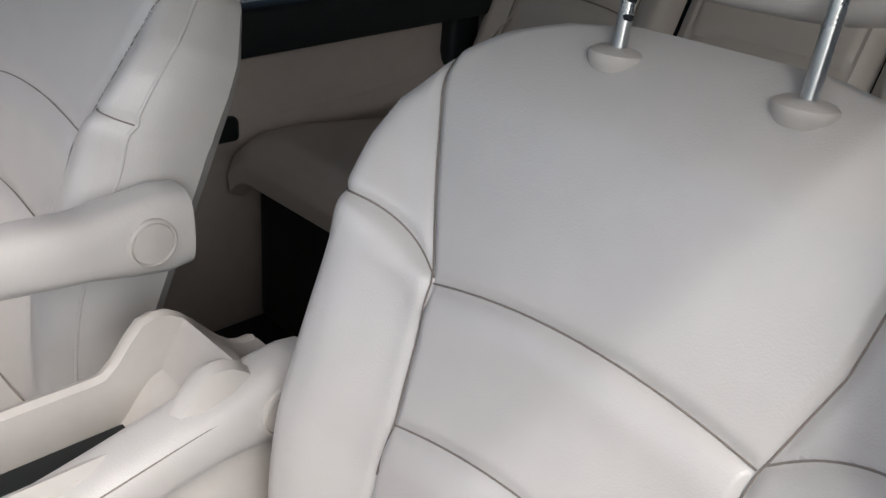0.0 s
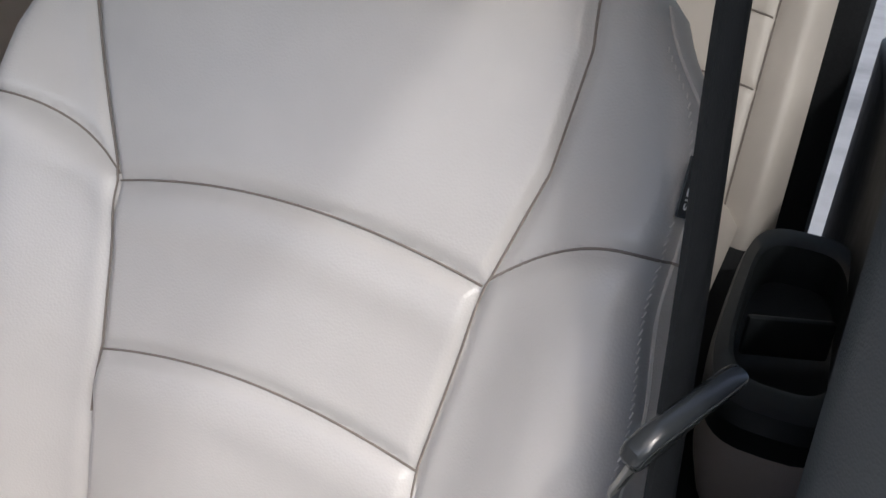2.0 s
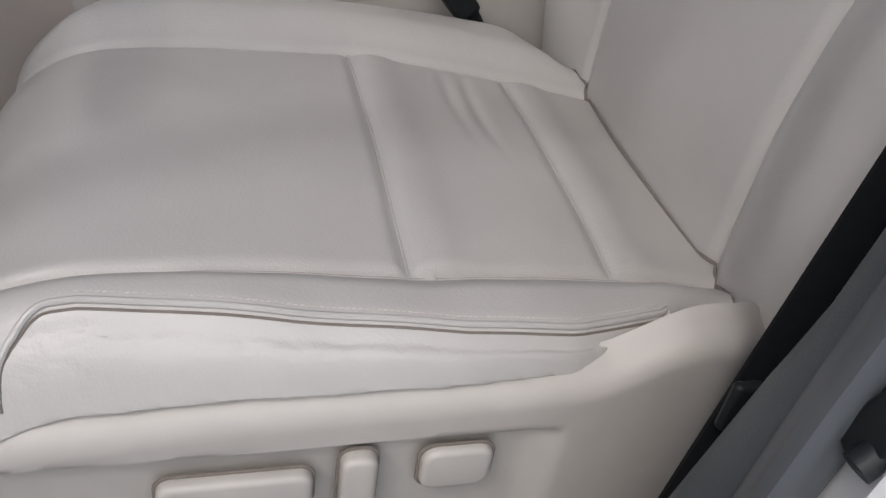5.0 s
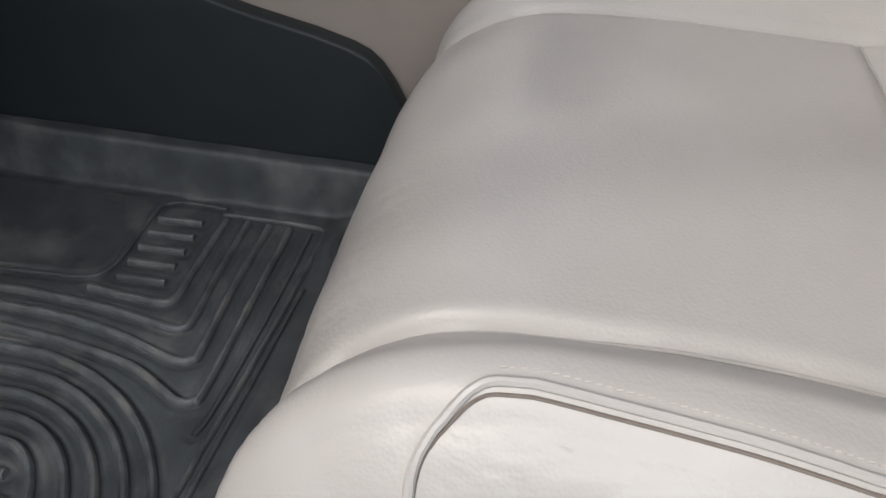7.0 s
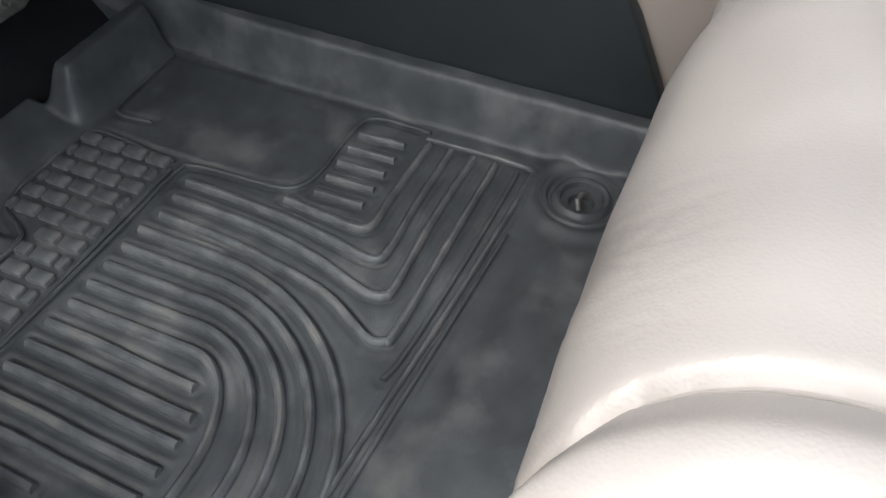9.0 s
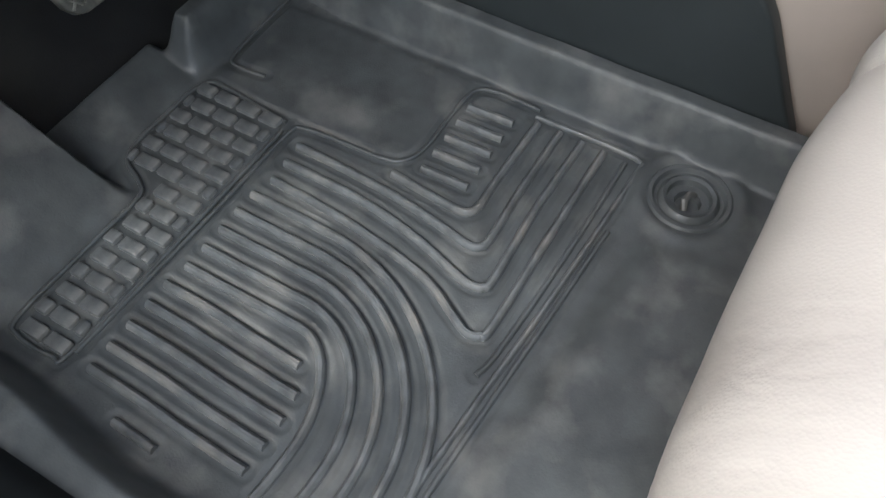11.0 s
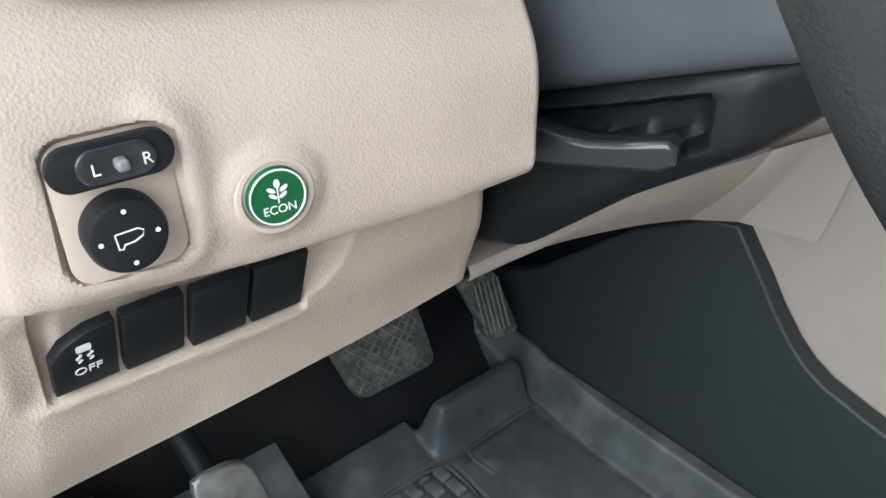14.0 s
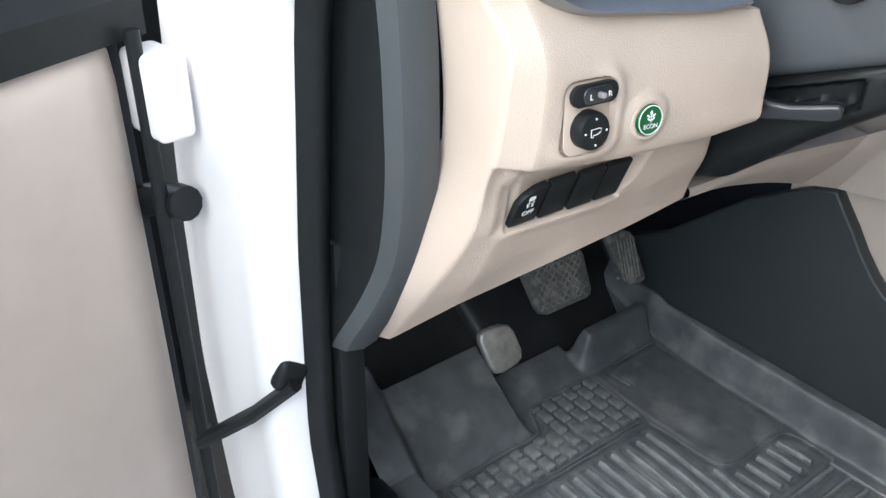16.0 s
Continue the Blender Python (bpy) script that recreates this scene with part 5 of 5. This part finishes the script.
def mat_sheet(i, j):
    x, y = MX + STEP * i, MY + STEP * j
    z = 0.0
    # front: upright step beyond the heel pad, a slope under the brake, the foot rest wedge
    heel_x = smooth((x - 0.110) / 0.030) * smooth((0.272 - x) / 0.012)
    rest_x = smooth((-0.028 - x - 0.12 * (y - 1.02)) / 0.014)
    slope = 0.42 * max(0.0, y - 1.056) - 0.09 * smooth((y - 1.112) / 0.02) * smooth((0.262 - x) / 0.01)
    wedge = 0.92 * max(0.0, min(y, 1.115) - 1.010) - 0.10 * smooth((y - 1.115) / 0.02)
    stepz = 0.056 * smooth((y - 1.052) / 0.024) - 0.070 * smooth((y - 1.088) / 0.020)
    z += stepz * heel_x + (1 - heel_x) * (wedge * rest_x + slope * (1 - rest_x))
    # upturned flanks
    xi = 0.262 + 0.010 * smooth((y - 0.95) / 0.1)
    z += 0.054 * smooth((x - xi) / 0.022) * (1 - 0.35 * smooth((y - 1.07) / 0.06))
    xl = -0.206 - 0.020 * smooth((0.99 - y) / 0.20)
    z += 0.052 * smooth((xl - x) / 0.028)
    z += 0.007 * smooth((0.600 - y + 0.10 * (0.12 - x)) / 0.030) * smooth((0.19 - x) / 0.05)
    r = math.hypot(x - 0.222, y - 0.567)
    z -= 0.014 * smooth((0.034 - r) / 0.006)
    z += 0.006 * math.exp(-((r - 0.048) / 0.010) ** 2)
    z += 0.002 * smooth((x - 0.120) / 0.004) * smooth((y - 0.812) / 0.004) * smooth((0.26 - x) / 0.01) * smooth((1.05 - y) / 0.01)
    z += 0.0014 * noise.noise(Vector((x * 12, y * 12, 0))) + 0.0004 * noise.noise(Vector((x * 60, y * 60, 2)))
    d = near[j, i]
    if d < 0.008:
        z -= 0.0016 * smooth((0.0055 - abs(d - 0.0012)) / 0.004)
    return (x, y, z)


sheet = part("mat_sheet", grid(mat_sheet, NMX, NMY), RUBBER, mat_ob, "black moulded rubber tray")
for line, (pts, r, m) in zip(LINES, RIBS):
    path = []
    for p in line:
        path.append((p.x, p.y, 0.0004 + 0.0010 * noise.noise(Vector((p.x * 40, p.y * 40, 1.0))) * (m == 0)))
    part("rib", tube(path, r, 10, 1.05 if m else 1.25), RUBBER if m else RUBBER_WORN, mat_ob)
BLOCKS = {}
for r in range(15):
    x = 0.106 - 0.0205 * r
    y_end = 1.047 if x > -0.008 else 1.001
    y = 0.945 - (0.0135 if r % 2 else 0.0)
    while y < y_end - 0.006:
        a, b = max(y + 0.002, 0.948), min(y + 0.025, y_end)
        y += 0.027
        long = round(b - a, 3)
        if long < 0.006:
            continue
        if long not in BLOCKS:
            BLOCKS[long] = mesh_of("tread_block", block((0.0135, long, 0.0075), 0.0022, 2), RUBBER_WORN)
        tb = new("tread_block", BLOCKS[long])
        tb.parent = mat_ob
        tb.matrix_parent_inverse = Matrix.Translation(-mat_ob.location)
        tb.matrix_basis = Matrix.Translation((x, (a + b) / 2, 0.0010))
anchor = part("mat_anchor", turned([(0.0, -0.010), (0.011, -0.010), (0.0125, -0.003), (0.0195, -0.002), (0.0210, 0.004), (0.0245, 0.0055), (0.0275, 0.003), (0.029, 0.0), (0.032, 0.0005), (0.0345, 0.0050), (0.038, 0.0055), (0.0405, 0.003), (0.042, -0.003)], 48, Matrix.Translation((0.222, 0.567, 0.0))), RUBBER, mat_ob, "round floor hook in its moulded ring")
part("hook", tube([(0.212, 0.567, -0.004), (0.217, 0.570, 0.004), (0.224, 0.568, 0.005), (0.230, 0.564, 0.0)], 0.0032, 8), STEEL, anchor, "worn metal hook")
part("name_plate", plate([(-0.060, 0.505), (0.054, 0.500), (0.056, 0.520), (0.050, 0.542), (-0.058, 0.549), (-0.066, 0.540)], 0.0025, Matrix.Translation((0, 0, -0.001)), 0.001, 2), RUBBER, mat_ob, "flat moulded plate")

# ---- pedals ----
def pad(name, corners, thick, mat, parent, label):
    a, b, c, d = [Vector(p) for p in corners]
    cen = (a + b + c + d) / 4
    m = axes(cen, (b - a) + (c - d), (d - a) + (c - b))
    inv = m.inverted()
    out = []
    for p in (a, b, c, d):
        q = inv @ p
        out.append((q.x, q.y))
    # corners cut round
    poly = []
    for k in range(4):
        p, q, r = Vector(out[k - 1]), Vector(out[k]), Vector(out[(k + 1) % 4])
        for t in (0.0, 0.5, 1.0):
            u, w = q + (p - q).normalized() * 0.012 * (1 - t), q + (r - q).normalized() * 0.012 * t
            poly.append(tuple(q.lerp((u + w) - q, 1.0) if t in (0.0, 1.0) else q + ((p - q).normalized() + (r - q).normalized()) * 0.0035))
    return m, part(name, plate(poly, thick, m @ Matrix.Translation((0, 0, -thick)), 0.003, 3), mat, parent, label)


brake = thing("brake_pedal", (0.065, 1.10, 0.14), "worn black rubber brake pedal with diamond tread", "pedal")
bm2, bpad = pad("pedal_pad", [(0.024, 1.068, 0.138), (0.126, 1.068, 0.134), (0.120, 1.095, 0.205), (0.004, 1.095, 0.212)], 0.014, PEDAL, brake, "rubber pad with crossed grooves")
for s_ in (-1, 1):
    for k in range(-5, 6):
        c0 = 0.0125 * k
        seg = [(c0 + s_ * q, q) for q in np.linspace(-0.030, 0.030, 7) if abs(c0 + s_ * q) < 0.047 - 0.10 * max(0, -q) * (c0 + s_ * q < 0)]
        if len(seg) > 1:
            part("tread", tube([bm2 @ Vector((x, y, 0.0004)) for x, y in (seg[0], seg[-1])], 0.0014, 5), TREAD, bpad)
part("pedal_arm", tube([(0.068, 1.115, 0.165), (0.068, 1.17, 0.22), (0.068, 1.20, 0.36), (0.068, 1.19, 0.55)], 0.011, 10), DARK, brake, "black steel pedal arm")
gas = thing("accelerator_pedal", (0.23, 1.12, 0.09), "narrow ribbed rubber accelerator pedal", "pedal")
gm, gpad = pad("pedal_pad", [(0.229, 1.088, 0.098), (0.276, 1.088, 0.090), (0.258, 1.120, 0.175), (0.200, 1.120, 0.182)], 0.012, PEDAL, gas, "ribbed rubber pad")
for k in range(6):
    x = -0.0185 + 0.0074 * k
    part("rib", tube([gm @ Vector((x + 0.0045, -0.032, 0.0003)), gm @ Vector((x - 0.0045, 0.032, 0.0003))], 0.0017, 6), TREAD, gpad)
for k in range(5):
    part("tooth", block((0.006, 0.004, 0.004), 0.001, 1, gm @ Matrix.Translation((-0.026 - 0.002 * k * 0 + 0.001 * (2 - k), -0.026 + 0.013 * k, -0.004))), PEDAL, gpad)
part("pedal_arm", tube([(0.235, 1.13, 0.15), (0.235, 1.20, 0.25), (0.235, 1.22, 0.45)], 0.009, 8), DARK, gas)
park = thing("parking_brake_pedal", (-0.175, 0.94, 0.24), "foot parking brake pedal with worn metal-grey pad", "pedal")
pm, ppad = pad("pedal_pad", [(-0.190, 0.925, 0.233), (-0.146, 0.925, 0.238), (-0.155, 0.945, 0.280), (-0.200, 0.945, 0.284)], 0.010, STEEL, park, "small grey worn pad")
part("pedal_arm", tube([(-0.18, 0.955, 0.262), (-0.185, 1.00, 0.30), (-0.19, 1.03, 0.38), (-0.21, 1.04, 0.46), (-0.30, 1.05, 0.44), (-0.345, 1.05, 0.43)], 0.010, 10), DARK, park)
# ---- sill, hinge pillar and open door ----
def sill(i, j):
    y = -0.30 + 1.32 * i / 40
    x, z = [(-0.246, 0.0), (-0.264, 0.035), (-0.274, 0.060), (-0.288, 0.071), (-0.33, 0.077), (-0.365, 0.074), (-0.372, 0.05)][j]
    return (x, y, z)


setting("sill_trim", grid(sill, 41, 7, flip=True), DARK, "black plastic sill cover inside the door opening", "sill")
setting("sill_seal", tube([(-0.385, y, 0.085) for y in np.linspace(-0.2, 0.9, 30)], 0.014, 12), DARK, "black rubber seal along the sill", "seal")
setting("sill_body", block((0.16, 1.9, 0.30), 0.03, 3, Matrix.Translation((-0.48, 0.05, -0.10))), WHITE_PAINT, "white painted body sill", "sill")
HP = [(0.86, -0.20), (0.93, 0.08), (0.955, 0.25), (0.945, 0.45), (0.92, 0.66), (0.80, 0.90), (0.62, 1.10), (0.40, 1.22)]


def hinge_pillar(i, j):
    k = j / 40 * (len(HP) - 1)
    y0, z = lerp(k, range(len(HP)), [p[0] for p in HP]), lerp(k, range(len(HP)), [p[1] for p in HP])
    x, dy = [(-0.387, 0.03), (-0.389, 0.004), (-0.396, 0.0), (-0.412, 0.003), (-0.422, 0.008), (-0.427, 0.018), (-0.428, 0.035), (-0.428, 0.16)][i]
    return (x, y0 + dy, z)


setting("hinge_pillar", grid(hinge_pillar, 8, 41), WHITE_PAINT, "white painted front door pillar", "pillar")


def pillar_seal(i, j):
    k = j / 40 * (len(HP) - 1)
    y0, z = lerp(k, range(len(HP)), [p[0] for p in HP]), lerp(k, range(len(HP)), [p[1] for p in HP])
    a = 2 * math.pi * i / 12
    return (-0.381 + (0.013 + 0.003 * math.cos(4 * a)) * math.cos(a), y0 + 0.002 + 0.014 * math.sin(a), z)


setting("front_door_seal", grid(pillar_seal, 12, 41, wrap_u=True), DARK, "black rubber seal along the front pillar", "seal")
door = thing("driver_door", (-0.47, 1.06, 0.0), "open driver door with beige inner trim", "car door")
ang = radians(65)
dx_, dy_ = -math.sin(ang), -math.cos(ang)
nrm = Vector((math.cos(ang), -math.sin(ang), 0))


def door_at(s, z, d):
    return (-0.467 + dx_ * s + nrm.x * d, 1.05 + dy_ * s + nrm.y * d, z)


def door_trim(i, j):
    s, z = 0.0 + 1.0 * i / 40, -0.05 + 0.67 * j / 30
    d = -0.02 * smooth((0.03 - s) / 0.03) + 0.03 * smooth((s - 0.25) / 0.1) * smooth((z - 0.38) / 0.04) * smooth((0.55 - z) / 0.04) - 0.015 * smooth((z - 0.59) / 0.03)
    return door_at(s, z, d)


part("inner_trim", grid(door_trim, 41, 31), BEIGE_SMOOTH, door, "beige moulded door trim")


part("outer_skin", grid(lambda i, j: door_at(-0.01 + 1.02 * i / 20, -0.10 + 0.75 * j / 10, -0.15), 21, 11, flip=True), WHITE_PAINT, door, "white painted outer skin")
part("window_ledge", grid(lambda i, j: door_at(-0.02 + 1.02 * i / 20, [0.61, 0.64, 0.66, 0.66][j], [0.0, 0.0, -0.02, -0.15][j]), 21, 4), DARK, door, "black upper ledge")
part("mirror_sail", grid(lambda i, j: door_at(0.0 + 0.28 * i / 10, 0.65 + 0.16 * j / 8 * (i / 10), -0.03 - 0.02 * j / 8), 11, 9), DARK, door, "black corner trim")
# white painted edge; its shade is put in as slate grey
part("front_edge_shade", grid(lambda i, j: door_at(-0.012, -0.10 + 0.74 * j / 12, -0.025 - 0.13 * i / 6), 7, 13), GREY_LIGHT, door, "folded white door edge, coloured grey as shade")
part("hinge", block((0.032, 0.05, 0.068), 0.006, 3, Matrix.Translation((-0.452, 1.045, 0.568)) @ Matrix.Rotation(0.15, 4, "Z")), WHITE_PAINT, door, "white painted door hinge")
part("wiring_boot", tube(spline([(-0.449, 1.03, 0.476), (-0.455, 1.06, 0.47), (-0.47, 1.09, 0.46)], 12), 0.015, 12), DARK, door, "black rubber wiring boot")
part("edge_seal", tube([(-0.466, 1.040, z) for z in np.linspace(-0.05, 0.62, 20)], 0.006, 10), DARK, door, "black rubber edge seal")
strap_ = thing("door_check_strap", (-0.43, 0.97, 0.28), "black door check strap bolted to white pillar", "door check")
part("bracket", block((0.030, 0.014, 0.030), 0.006, 3, Matrix.Translation((-0.408, 0.956, 0.326)) @ Matrix.Rotation(0.5, 4, "Y")), DARK, strap_)
part("check_arm", tube([(-0.408, 0.946, 0.322), (-0.438, 0.975, 0.282), (-0.474, 1.02, 0.236)], 0.010, 8, 0.7), DARK, strap_)
